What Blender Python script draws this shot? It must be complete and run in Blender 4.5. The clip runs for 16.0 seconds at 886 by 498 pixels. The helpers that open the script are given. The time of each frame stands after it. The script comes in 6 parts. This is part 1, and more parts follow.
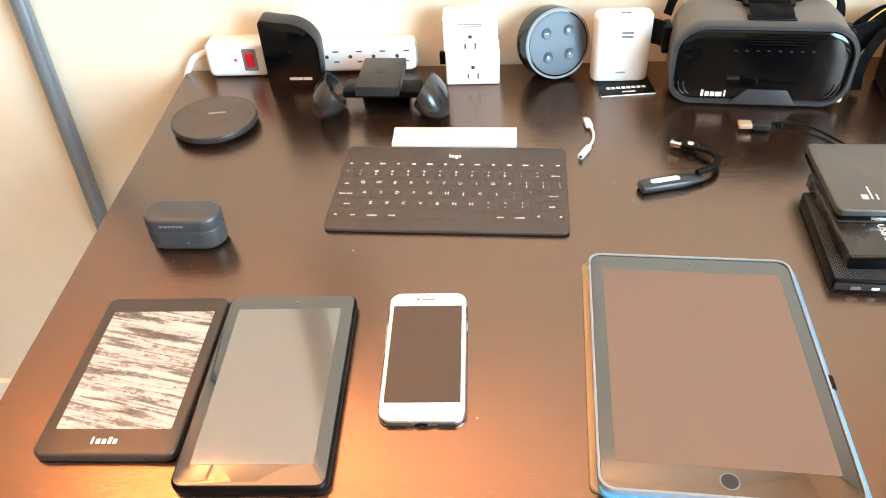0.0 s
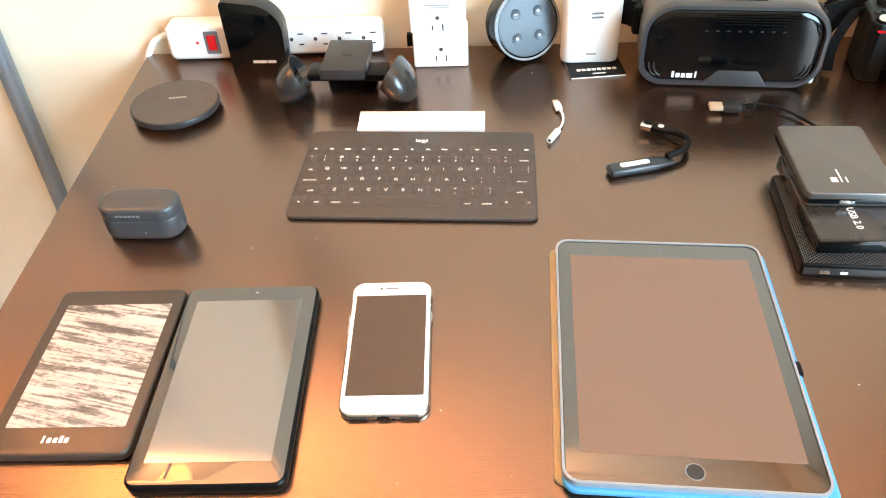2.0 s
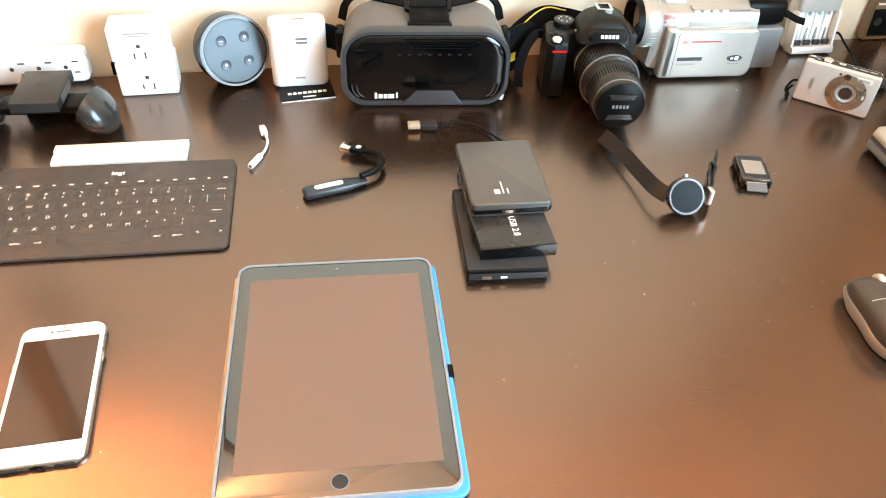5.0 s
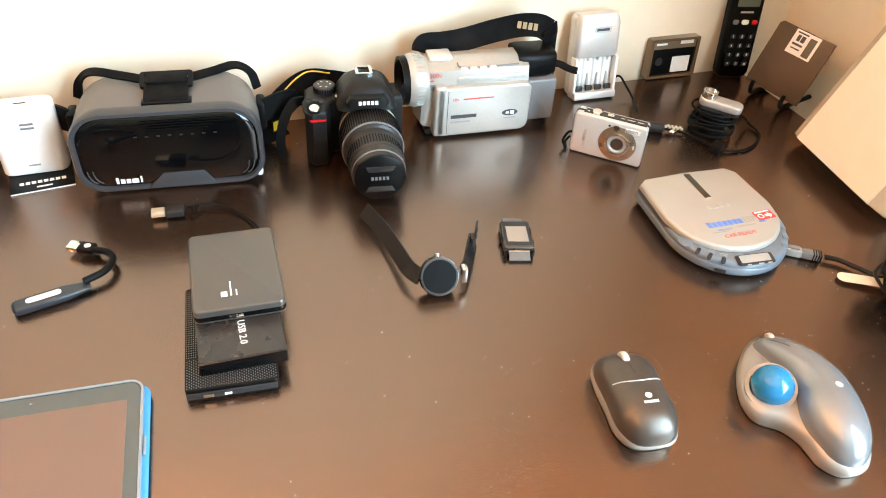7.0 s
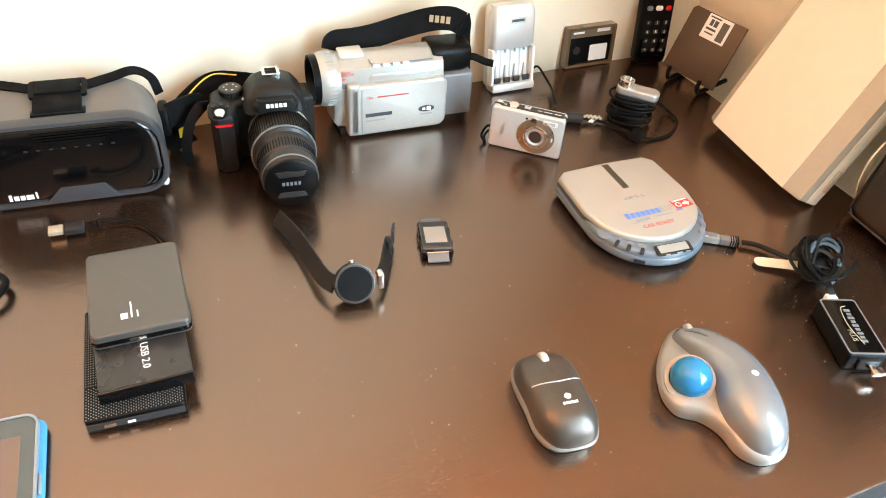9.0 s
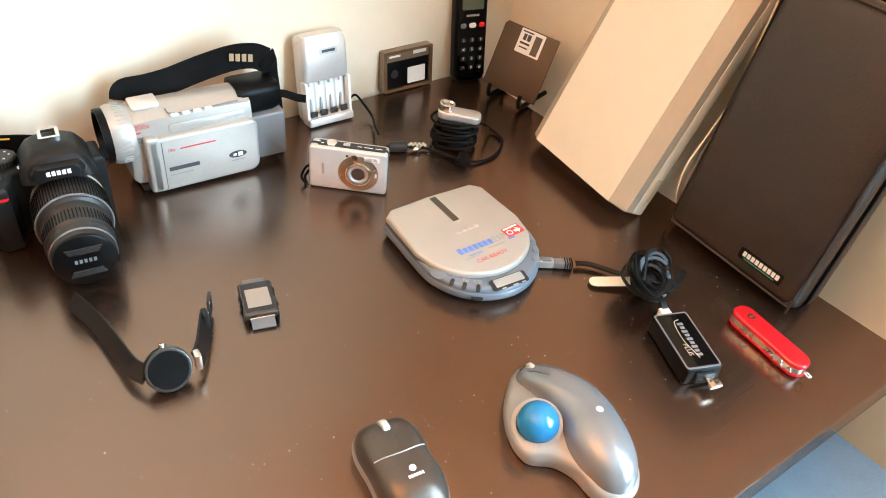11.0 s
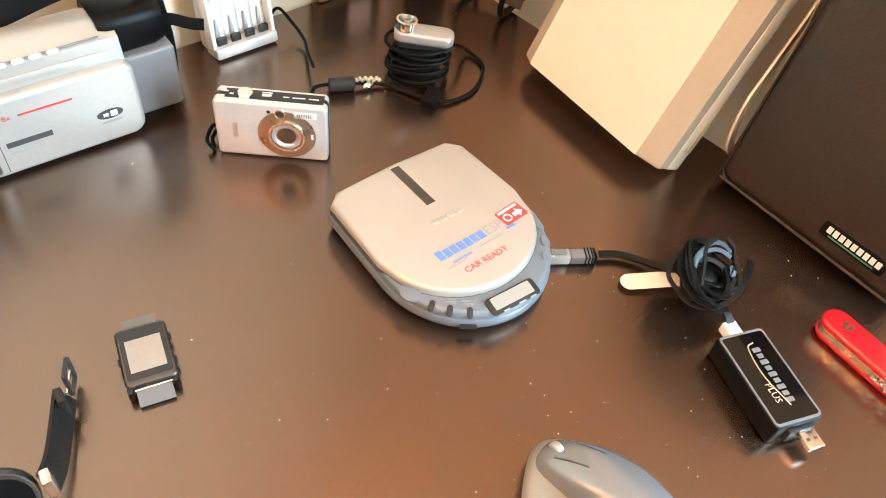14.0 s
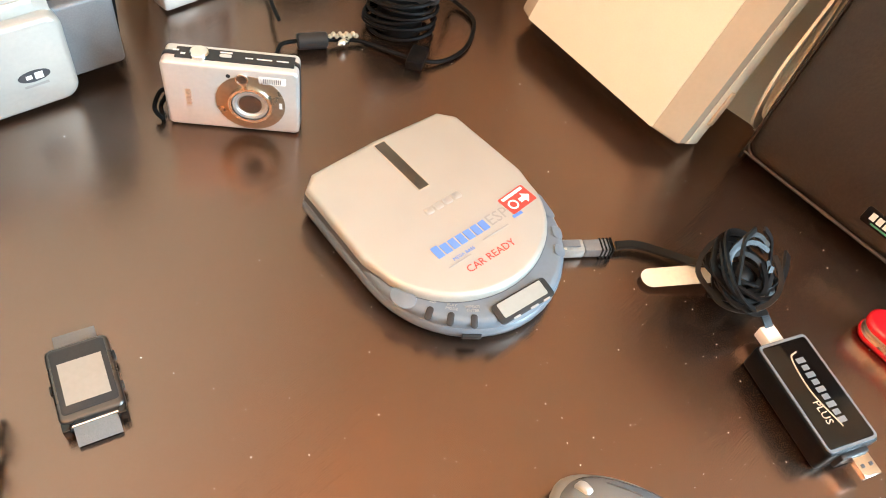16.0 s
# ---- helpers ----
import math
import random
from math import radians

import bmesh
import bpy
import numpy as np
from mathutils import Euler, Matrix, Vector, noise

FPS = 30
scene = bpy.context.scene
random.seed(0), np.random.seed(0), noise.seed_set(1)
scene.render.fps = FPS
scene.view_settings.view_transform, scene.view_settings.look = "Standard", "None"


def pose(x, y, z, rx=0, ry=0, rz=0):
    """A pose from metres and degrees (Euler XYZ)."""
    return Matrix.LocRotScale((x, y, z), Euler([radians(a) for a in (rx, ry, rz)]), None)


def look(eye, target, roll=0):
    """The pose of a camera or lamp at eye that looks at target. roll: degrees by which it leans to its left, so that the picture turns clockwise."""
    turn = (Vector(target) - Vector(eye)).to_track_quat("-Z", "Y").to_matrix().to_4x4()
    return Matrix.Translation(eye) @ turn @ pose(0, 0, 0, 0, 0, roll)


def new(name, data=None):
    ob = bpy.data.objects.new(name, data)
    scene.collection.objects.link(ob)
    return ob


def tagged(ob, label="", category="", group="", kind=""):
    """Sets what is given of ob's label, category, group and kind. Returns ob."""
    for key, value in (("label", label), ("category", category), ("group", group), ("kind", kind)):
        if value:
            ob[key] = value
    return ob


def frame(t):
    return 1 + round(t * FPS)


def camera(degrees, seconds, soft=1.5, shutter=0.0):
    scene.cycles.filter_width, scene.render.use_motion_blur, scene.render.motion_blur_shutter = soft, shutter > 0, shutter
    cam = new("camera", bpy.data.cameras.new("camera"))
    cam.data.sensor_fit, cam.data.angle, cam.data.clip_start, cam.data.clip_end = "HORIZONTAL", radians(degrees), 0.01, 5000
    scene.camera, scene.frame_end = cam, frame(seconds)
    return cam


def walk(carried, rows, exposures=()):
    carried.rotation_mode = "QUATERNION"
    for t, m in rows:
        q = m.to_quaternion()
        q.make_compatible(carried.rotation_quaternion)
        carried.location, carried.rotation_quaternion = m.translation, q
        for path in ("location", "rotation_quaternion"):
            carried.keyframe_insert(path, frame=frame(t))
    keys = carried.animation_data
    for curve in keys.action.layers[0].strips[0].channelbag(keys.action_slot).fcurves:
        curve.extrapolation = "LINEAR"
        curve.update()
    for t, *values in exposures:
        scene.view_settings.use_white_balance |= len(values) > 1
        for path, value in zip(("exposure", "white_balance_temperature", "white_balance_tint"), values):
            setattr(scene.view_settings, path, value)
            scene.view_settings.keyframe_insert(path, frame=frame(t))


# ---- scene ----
from mathutils.bvhtree import BVHTree

EXPOSURE, KELVIN, TINT = 0.31, 7700, 25  # picture brightness and white balance
cam = camera(59.8, 16.0, soft=1.0)
PATH = [
    (0, (0.382, -0.94, 0.472), (0.299, 0.585, -0.819), -3.4),
    (0.5, (0.379, -0.932, 0.467), (0.294, 0.575, -0.845), -3.2),
    (1, (0.379, -0.921, 0.461), (0.294, 0.571, -0.868), -2.8),
    (1.5, (0.387, -0.92, 0.464), (0.322, 0.571, -0.866), -3.1),
    (2, (0.397, -0.925, 0.465), (0.359, 0.57, -0.863), -2.9),
    (2.5, (0.407, -0.929, 0.469), (0.398, 0.576, -0.849), -2.2),
    (3, (0.427, -0.932, 0.475), (0.475, 0.585, -0.828), -1.6),
    (3.5, (0.456, -0.923, 0.483), (0.578, 0.589, -0.82), -1.5),
    (4, (0.477, -0.937, 0.479), (0.682, 0.544, -0.849), -0.8),
    (4.5, (0.489, -0.934, 0.486), (0.807, 0.521, -0.849), 0.8),
    (5, (0.535, -0.948, 0.492), (0.911, 0.512, -0.822), 3.2),
    (5.2, (0.564, -0.957, 0.5), (0.948, 0.512, -0.801), 3.5),
    (7.3, (0.726, -0.899, 0.524), (1.363, 0.501, -0.754), 4.4),
    (7.5, (0.732, -0.899, 0.522), (1.384, 0.495, -0.756), 4.5),
    (8, (0.745, -0.898, 0.523), (1.429, 0.472, -0.764), 4.7),
    (8.5, (0.748, -0.896, 0.522), (1.447, 0.461, -0.77), 4.6),
    (9, (0.754, -0.891, 0.524), (1.48, 0.45, -0.771), 4.8),
    (9.5, (0.764, -0.878, 0.529), (1.554, 0.431, -0.76), 5.4),
    (10, (0.783, -0.872, 0.531), (1.662, 0.385, -0.753), 6.0),
    (10.2, (0.794, -0.873, 0.533), (1.714, 0.356, -0.749), 6.1),
    (12.3, (0.846, -0.784, 0.528), (1.948, 0.288, -0.751), 6.3),
    (12.5, (0.857, -0.782, 0.514), (1.944, 0.261, -0.801), 6.1),
    (13, (0.878, -0.799, 0.509), (1.915, 0.215, -0.868), 5.9),
    (13.5, (0.92, -0.748, 0.496), (1.927, 0.257, -0.91), 5.3),
    (14, (0.972, -0.648, 0.445), (1.956, 0.252, -1.047), 7.7),
    (14.5, (1.003, -0.604, 0.406), (1.98, 0.216, -1.135), 9.6),
    (15, (1.009, -0.573, 0.394), (2.003, 0.191, -1.164), 11.5),
    (15.5, (1.011, -0.572, 0.4), (2.014, 0.169, -1.164), 12.2),
    (16, (1.009, -0.576, 0.398), (2.009, 0.166, -1.167), 12.1),
]
walk(cam, [(t, look(eye, target, roll)) for t, eye, target, roll in PATH], exposures=((0.0, EXPOSURE - 0.14, KELVIN - 300, TINT), (4.0, EXPOSURE - 0.04, KELVIN - 250, TINT), (8.0, EXPOSURE - 0.04, KELVIN - 150, TINT), (10.0, EXPOSURE - 0.06, KELVIN - 200, TINT), (12.5, EXPOSURE - 0.30, KELVIN - 1000, TINT), (14.0, EXPOSURE + 0.14, KELVIN - 250, TINT), (16.0, EXPOSURE + 0.10, KELVIN - 250, TINT)))

# ---- world, window light, exposure ----
world = bpy.data.worlds.new("world")
scene.world = world
world.use_nodes = True
wn = world.node_tree.nodes
sky = wn.new("ShaderNodeTexSky")
sky.sky_type, sky.sun_disc = "NISHITA", False
sky.sun_elevation, sky.sun_rotation = radians(35), radians(200)
wn["Background"].inputs[1].default_value = 0.12
world.node_tree.links.new(sky.outputs[0], wn["Background"].inputs[0])


def window_lamp(name, x, y, z, w, h, power, colour, target):
    data = bpy.data.lights.new(name, "AREA")
    data.shape, data.size, data.size_y, data.energy, data.color = "RECTANGLE", w, h, power, colour
    ob = new(name, data)
    ob.matrix_world = look((x, y, z), target)
    return ob


# daylight of the window in the wall at the right, and the power of the floor lamp
window_lamp("window_light", 1.622, -1.78, 0.66, 1.50, 1.26, 172, (0.42, 0.77, 1.0), (0.0, -1.78, 0.66))
LAMP_W = 205

# ---- materials ----


def mat(name, base, rough=0.5, metal=0.0, bump=0.0, scale=300.0, vary=0.12, coat=0.0, spec=0.5, ior=1.5):
    """A plain surface: colour varied at two scales, uneven gloss and fine relief. Sizes follow object coordinates, in metres."""
    m = bpy.data.materials.new(name)
    m.use_nodes = True
    nt = m.node_tree
    b = nt.nodes["Principled BSDF"]
    b.inputs["Metallic"].default_value = metal
    b.inputs["Specular IOR Level"].default_value = spec
    b.inputs["IOR"].default_value = ior
    b.inputs["Coat Weight"].default_value = coat
    b.inputs["Coat Roughness"].default_value = 0.06
    co = nt.nodes.new("ShaderNodeTexCoord")
    big = nt.nodes.new("ShaderNodeTexNoise")
    big.inputs["Scale"].default_value, big.inputs["Detail"].default_value = 35, 4
    fine = nt.nodes.new("ShaderNodeTexNoise")
    fine.inputs["Scale"].default_value, fine.inputs["Detail"].default_value = scale, 3
    for n in (big, fine):
        nt.links.new(co.outputs["Object"], n.inputs["Vector"])
    mix = nt.nodes.new("ShaderNodeMath")
    mix.operation = "ADD"
    nt.links.new(big.outputs["Fac"], mix.inputs[0])
    nt.links.new(fine.outputs["Fac"], mix.inputs[1])
    ramp = nt.nodes.new("ShaderNodeMapRange")
    ramp.inputs["From Min"].default_value, ramp.inputs["From Max"].default_value = 0.7, 1.3
    ramp.inputs["To Min"].default_value, ramp.inputs["To Max"].default_value = 1 - vary, 1 + vary
    nt.links.new(mix.outputs[0], ramp.inputs["Value"])
    col = nt.nodes.new("ShaderNodeVectorMath")
    col.operation = "SCALE"
    col.inputs[0].default_value = base[:3]
    nt.links.new(ramp.outputs[0], col.inputs["Scale"])
    nt.links.new(col.outputs[0], b.inputs["Base Color"])
    rr = nt.nodes.new("ShaderNodeMapRange")
    rr.inputs["From Min"].default_value, rr.inputs["From Max"].default_value = 0.3, 0.7
    rr.inputs["To Min"].default_value, rr.inputs["To Max"].default_value = max(rough * (1 - 1.6 * vary), 0.01), min(rough * (1 + 1.6 * vary), 1)
    nt.links.new(big.outputs["Fac"], rr.inputs["Value"])
    nt.links.new(rr.outputs[0], b.inputs["Roughness"])
    if bump:
        bp = nt.nodes.new("ShaderNodeBump")
        bp.inputs["Strength"].default_value, bp.inputs["Distance"].default_value = bump, 0.0006
        nt.links.new(fine.outputs["Fac"], bp.inputs["Height"])
        nt.links.new(bp.outputs[0], b.inputs["Normal"])
    return m


def desk_material():
    """Dark-stained veneer with fine open pores along x, their glints painted pale, satin lacquer and a little dust."""
    m = bpy.data.materials.new("dark_veneer")
    m.use_nodes = True
    nt = m.node_tree
    b = nt.nodes["Principled BSDF"]
    co = nt.nodes.new("ShaderNodeTexCoord")

    def noise_at(scale, sx, sy, detail=3):
        mp = nt.nodes.new("ShaderNodeMapping")
        mp.inputs["Scale"].default_value = (sx, sy, 1)
        mp.inputs["Rotation"].default_value = (0, 0, radians(1.5))
        n = nt.nodes.new("ShaderNodeTexNoise")
        n.inputs["Scale"].default_value, n.inputs["Detail"].default_value = scale, detail
        nt.links.new(co.outputs["Object"], mp.inputs["Vector"])
        nt.links.new(mp.outputs[0], n.inputs["Vector"])
        return n

    def ranged(src, a, b_, c, d):
        r = nt.nodes.new("ShaderNodeMapRange")
        for key, v in (("From Min", a), ("From Max", b_), ("To Min", c), ("To Max", d)):
            r.inputs[key].default_value = v
        nt.links.new(src, r.inputs["Value"])
        return r.outputs[0]

    pores = noise_at(30, 2.2, 38, 4)
    waves = noise_at(12, 0.9, 18, 4)
    dust = noise_at(420, 1, 1, 1)
    cloud = noise_at(5, 1, 1, 3)
    ramp = nt.nodes.new("ShaderNodeValToRGB")
    ramp.color_ramp.elements[0].position, ramp.color_ramp.elements[0].color = 0.36, (0.0045, 0.0021, 0.0013, 1)
    ramp.color_ramp.elements[1].position, ramp.color_ramp.elements[1].color = 0.64, (0.020, 0.0095, 0.0052, 1)
    nt.links.new(pores.outputs["Fac"], ramp.inputs[0])
    mixd = nt.nodes.new("ShaderNodeMix")
    mixd.data_type = "RGBA"
    nt.links.new(ranged(dust.outputs["Fac"], 0.72, 0.80, 0, 0.18), mixd.inputs["Factor"])
    # short pale dashes: light caught by the pores, mixed into the base colour
    pore_glint = noise_at(1, 240, 1500, 2)
    patch = noise_at(4, 1, 1.6, 2)
    both = nt.nodes.new("ShaderNodeMath")
    both.operation = "MULTIPLY"
    nt.links.new(ranged(pore_glint.outputs["Fac"], 0.59, 0.66, 0, 1), both.inputs[0])
    nt.links.new(ranged(patch.outputs["Fac"], 0.34, 0.78, 0.10, 0.34), both.inputs[1])
    mixp = nt.nodes.new("ShaderNodeMix")
    mixp.data_type = "RGBA"
    nt.links.new(both.outputs[0], mixp.inputs["Factor"])
    nt.links.new(ramp.outputs[0], mixp.inputs["A"])
    mixp.inputs["B"].default_value = (0.26, 0.20, 0.15, 1)
    nt.links.new(mixp.outputs["Result"], mixd.inputs["A"])
    mixd.inputs["B"].default_value = (0.22, 0.17, 0.13, 1)
    nt.links.new(mixd.outputs["Result"], b.inputs["Base Color"])
    nt.links.new(ranged(cloud.outputs["Fac"], 0.3, 0.7, 0.20, 0.27), b.inputs["Roughness"])
    b.inputs["Specular IOR Level"].default_value = 1.0
    b.inputs["IOR"].default_value = 1.95
    b.inputs["Specular Tint"].default_value = (1.0, 0.67, 0.53, 1)
    add = nt.nodes.new("ShaderNodeMath")
    add.operation = "ADD"
    nt.links.new(pores.outputs["Fac"], add.inputs[0])
    nt.links.new(waves.outputs["Fac"], add.inputs[1])
    bp = nt.nodes.new("ShaderNodeBump")
    bp.inputs["Strength"].default_value, bp.inputs["Distance"].default_value = 0.15, 0.0006
    nt.links.new(add.outputs[0], bp.inputs["Height"])
    nt.links.new(bp.outputs[0], b.inputs["Normal"])
    return m


M_DESK = desk_material()
M_WALL = mat("cream_wall_paint", (0.82, 0.70, 0.54), 0.75, bump=0.25, scale=500, vary=0.03)
M_CEIL = mat("ceiling_paint", (0.84, 0.74, 0.60), 0.85, bump=0.2, scale=400, vary=0.03)
M_FLOOR = mat("carpet", (0.26, 0.21, 0.17), 0.95, bump=0.8, scale=900, vary=0.2)
M_TRIM = mat("white_trim_paint", (0.78, 0.74, 0.68), 0.4, vary=0.03)

# ---- builders ----


def finish(bm, name, material, smooth=True):
    me = bpy.data.meshes.new(name)
    bmesh.ops.recalc_face_normals(bm, faces=bm.faces)
    bm.to_mesh(me)
    bm.free()
    if smooth:
        me.polygons.foreach_set("use_smooth", [True] * len(me.polygons))
        me.set_sharp_from_angle(angle=radians(38))
    me.materials.append(material)
    return me


def thing(name, label, category, m, group=""):
    ob = new(name)
    ob.empty_display_size = 0.03
    ob.matrix_world = m
    return tagged(ob, label, category, group)


def part(name, bm, material, parent, label="", m=None, smooth=True):
    ob = new(name, finish(bm, name, material, smooth))
    ob.parent = parent
    if m is not None:
        ob.matrix_basis = m
    if label:
        ob["label"] = label
    return ob


def again(name, me, parent, m):
    """One more piece on a mesh that exists already."""
    ob = new(name, me)
    ob.parent = parent
    ob.matrix_basis = m
    return ob


def solo(name, bm, material, label, category, m=None, kind="", group="", smooth=True):
    ob = new(name, finish(bm, name, material, smooth))
    if m is not None:
        ob.matrix_world = m
    return tagged(ob, label, category, group, kind)


def box(sx, sy, sz, at=(0, 0, 0), bevel=0.0, seg=2, bm=None, rot=None):
    """A box whose base centre lies at 'at'."""
    own = bmesh.new()
    bmesh.ops.create_cube(own, size=1.0)
    bmesh.ops.scale(own, vec=(sx, sy, sz), verts=own.verts)
    if bevel:
        bmesh.ops.bevel(own, geom=list(own.edges), offset=bevel, segments=seg, profile=0.5, affect="EDGES")
    bmesh.ops.translate(own, vec=(0, 0, sz / 2), verts=own.verts)
    if rot:
        bmesh.ops.transform(own, matrix=pose(0, 0, 0, *rot), verts=own.verts)
    bmesh.ops.translate(own, vec=at, verts=own.verts)
    return join(bm, own)


def join(bm, own):
    if bm is None:
        return own
    me = bpy.data.meshes.new("tmp")
    own.to_mesh(me)
    own.free()
    bm.from_mesh(me)
    bpy.data.meshes.remove(me)
    return bm


def rrect(w, h, r, n=6):
    """Outline of a rounded rectangle; r is one radius or four (from +x+y round to the left)."""
    rs = r if isinstance(r, (tuple, list)) else (r,) * 4
    pts = []
    for k, (cx, cy) in enumerate(((1, 1), (-1, 1), (-1, -1), (1, -1))):
        q = max(rs[k], 1e-5)
        for i in range(n + 1):
            a = radians(90 * k + 90 * i / n)
            pts.append((cx * (w / 2 - q) + q * math.cos(a), cy * (h / 2 - q) + q * math.sin(a)))
    return pts


def inset(pts, d):
    """The outline moved inwards by d (outlines run anticlockwise)."""
    out = []
    n = len(pts)
    for i in range(n):
        p, a, b = Vector(pts[i]), Vector(pts[i - 1]), Vector(pts[(i + 1) % n])
        u, v = (p - a), (b - p)
        u = u.normalized() if u.length > 1e-9 else v.normalized()
        v = v.normalized() if v.length > 1e-9 else u
        nu, nv = Vector((-u.y, u.x)), Vector((-v.y, v.x))
        q = nu + nv
        q = q / max(q.dot(nu), 0.3)
        out.append((p.x + q.x * d, p.y + q.y * d))
    return out


def slab(pts, z0, z1, bevel=0.0, seg=3, at=(0, 0, 0), bm=None, low=None):
    """An outline raised from z0 to z1, its upper rim (and with low its lower one) rounded."""
    rings = []
    lo = bevel if low is None else low
    if lo:
        for i in range(seg + 1):
            a = radians(90 * i / seg)
            rings.append((lo * (1 - math.sin(a)), z0 + lo * (1 - math.cos(a))))
    else:
        rings.append((0, z0))
    if bevel:
        for i in range(seg + 1):
            a = radians(90 * i / seg)
            rings.append((bevel * (1 - math.cos(a)), z1 - bevel * (1 - math.sin(a))))
    else:
        rings.append((0, z1))
    return loft([[(x, y, z) for x, y in (inset(pts, d) if d > 1e-7 else pts)] for d, z in rings], at=at, bm=bm)


def loft(rings, closed=True, caps=True, at=(0, 0, 0), bm=None, m=None):
    """A skin over rings with the same number of points."""
    own = bmesh.new()
    vs = [[own.verts.new(p) for p in ring] for ring in rings]
    n = len(rings[0])
    for a, b in zip(vs, vs[1:]):
        for i in range(n if closed else n - 1):
            j = (i + 1) % n
            own.faces.new((a[i], a[j], b[j], b[i]))
    if caps and closed:
        own.faces.new(vs[0][::-1])
        own.faces.new(vs[-1])
    if m is not None:
        bmesh.ops.transform(own, matrix=m, verts=own.verts)
    bmesh.ops.translate(own, vec=at, verts=own.verts)
    return join(bm, own)


def lathe(profile, n=32, at=(0, 0, 0), m=None, bm=None, caps=True):
    """A turned form from (radius, z) pairs."""
    rings = [[(r * math.cos(2 * math.pi * i / n), r * math.sin(2 * math.pi * i / n), z) for i in range(n)] for r, z in profile]
    return loft(rings, at=at, m=m, bm=bm, caps=caps)


def rod(r, h, at=(0, 0, 0), n=24, bevel=0.0, m=None, bm=None):
    pr = [(r, 0), (r, h)] if not bevel else [(r - bevel, 0), (r, bevel), (r, h - bevel), (r - bevel, h)]
    return lathe(pr, n, at, m, bm)


def smooth_path(pts, steps=8):
    """A Catmull-Rom line through the points."""
    P = [Vector(p) for p in pts]
    P = [P[0] * 2 - P[1]] + P + [P[-1] * 2 - P[-2]]
    out = []
    for i in range(1, len(P) - 2):
        a, b, c, d = P[i - 1 : i + 3]
        for k in range(steps):
            t = k / steps
            out.append(0.5 * ((2 * b) + (c - a) * t + (2 * a - 5 * b + 4 * c - d) * t * t + (3 * b - a - 3 * c + d) * t ** 3))
    out.append(P[-2])
    return out


def sweep(path, section, bm=None, up=(0, 0, 1), scales=None, twist=None):
    """A closed section (x across, y up) drawn along a path."""
    P = [Vector(p) for p in path]
    rings = []
    upv = Vector(up)
    for i, p in enumerate(P):
        t = (P[min(i + 1, len(P) - 1)] - P[max(i - 1, 0)]).normalized()
        side = t.cross(upv)
        side = side.normalized() if side.length > 1e-3 else t.orthogonal().normalized()
        w = side.cross(t).normalized()
        if twist:
            a = twist(i / (len(P) - 1))
            side, w = side * math.cos(a) + w * math.sin(a), w * math.cos(a) - side * math.sin(a)
        k = scales(i / (len(P) - 1)) if scales else 1
        rings.append([p + side * (x * k) + w * (y * k) for x, y in section])
    return loft(rings, bm=bm)


def tube(pts, r, n=10, steps=8, bm=None, scales=None):
    sec = [(r * math.cos(2 * math.pi * i / n), r * math.sin(2 * math.pi * i / n)) for i in range(n)]
    return sweep(smooth_path(pts, steps), sec, bm=bm, scales=scales)


def ribbon(pts, w, th, steps=8, bm=None, up=(0, 0, 1), twist=None):
    return sweep(smooth_path(pts, steps), [(w / 2, -th / 2), (w / 2, th / 2), (-w / 2, th / 2), (-w / 2, -th / 2)], bm=bm, up=up, twist=twist)


def ball(r, sx=1, sy=1, sz=1, at=(0, 0, 0), seg=24, bm=None, m=None):
    own = bmesh.new()
    bmesh.ops.create_uvsphere(own, u_segments=seg, v_segments=seg // 2, radius=r)
    bmesh.ops.scale(own, vec=(sx, sy, sz), verts=own.verts)
    if m is not None:
        bmesh.ops.transform(own, matrix=m, verts=own.verts)
    bmesh.ops.translate(own, vec=at, verts=own.verts)
    return join(bm, own)


def quad(pts, th=0.0):
    """A flat outline (x, y) laid as a thin raised mark."""
    return slab(pts, 0, max(th, 0.0002))


def flat(w, h):
    return [(w / 2, h / 2), (-w / 2, h / 2), (-w / 2, -h / 2), (w / 2, -h / 2)]


def mark(name, pts, material, parent, m, th=0.0003, label=""):
    return part(name, slab(pts, 0, th), material, parent, label, m, smooth=False)


def bars(name, rows, material, parent, m, th=0.0003, label=""):
    """Writing too small to read, as plain bars: rows of (x, y, width, height)."""
    for x, y, w, h in rows:
        part(name, slab(flat(w, h), 0, th), material, parent, label, m @ pose(x, y, 0), smooth=False)


def words(text, size, material, parent, m, name="lettering", th=0.0002, align="CENTER", label=""):
    """Readable writing, in the built-in font, as a mesh part."""
    cu = bpy.data.curves.new("text", "FONT")
    cu.body, cu.size, cu.extrude, cu.align_x, cu.align_y, cu.resolution_u = text, size, th, align, "CENTER", 2
    tmp = bpy.data.objects.new("text", cu)
    me = bpy.data.meshes.new_from_object(tmp)
    bpy.data.objects.remove(tmp)
    bpy.data.curves.remove(cu)
    me.name = name
    me.materials.clear()
    me.materials.append(material)
    ob = new(name, me)
    ob.parent = parent
    ob.matrix_basis = m
    if label:
        ob["label"] = label
    return ob


# ---- the room ----
FLOOR_Z = -0.74
SKEW = math.degrees(math.atan2(-0.045, 1.56))  # the back wall's turn

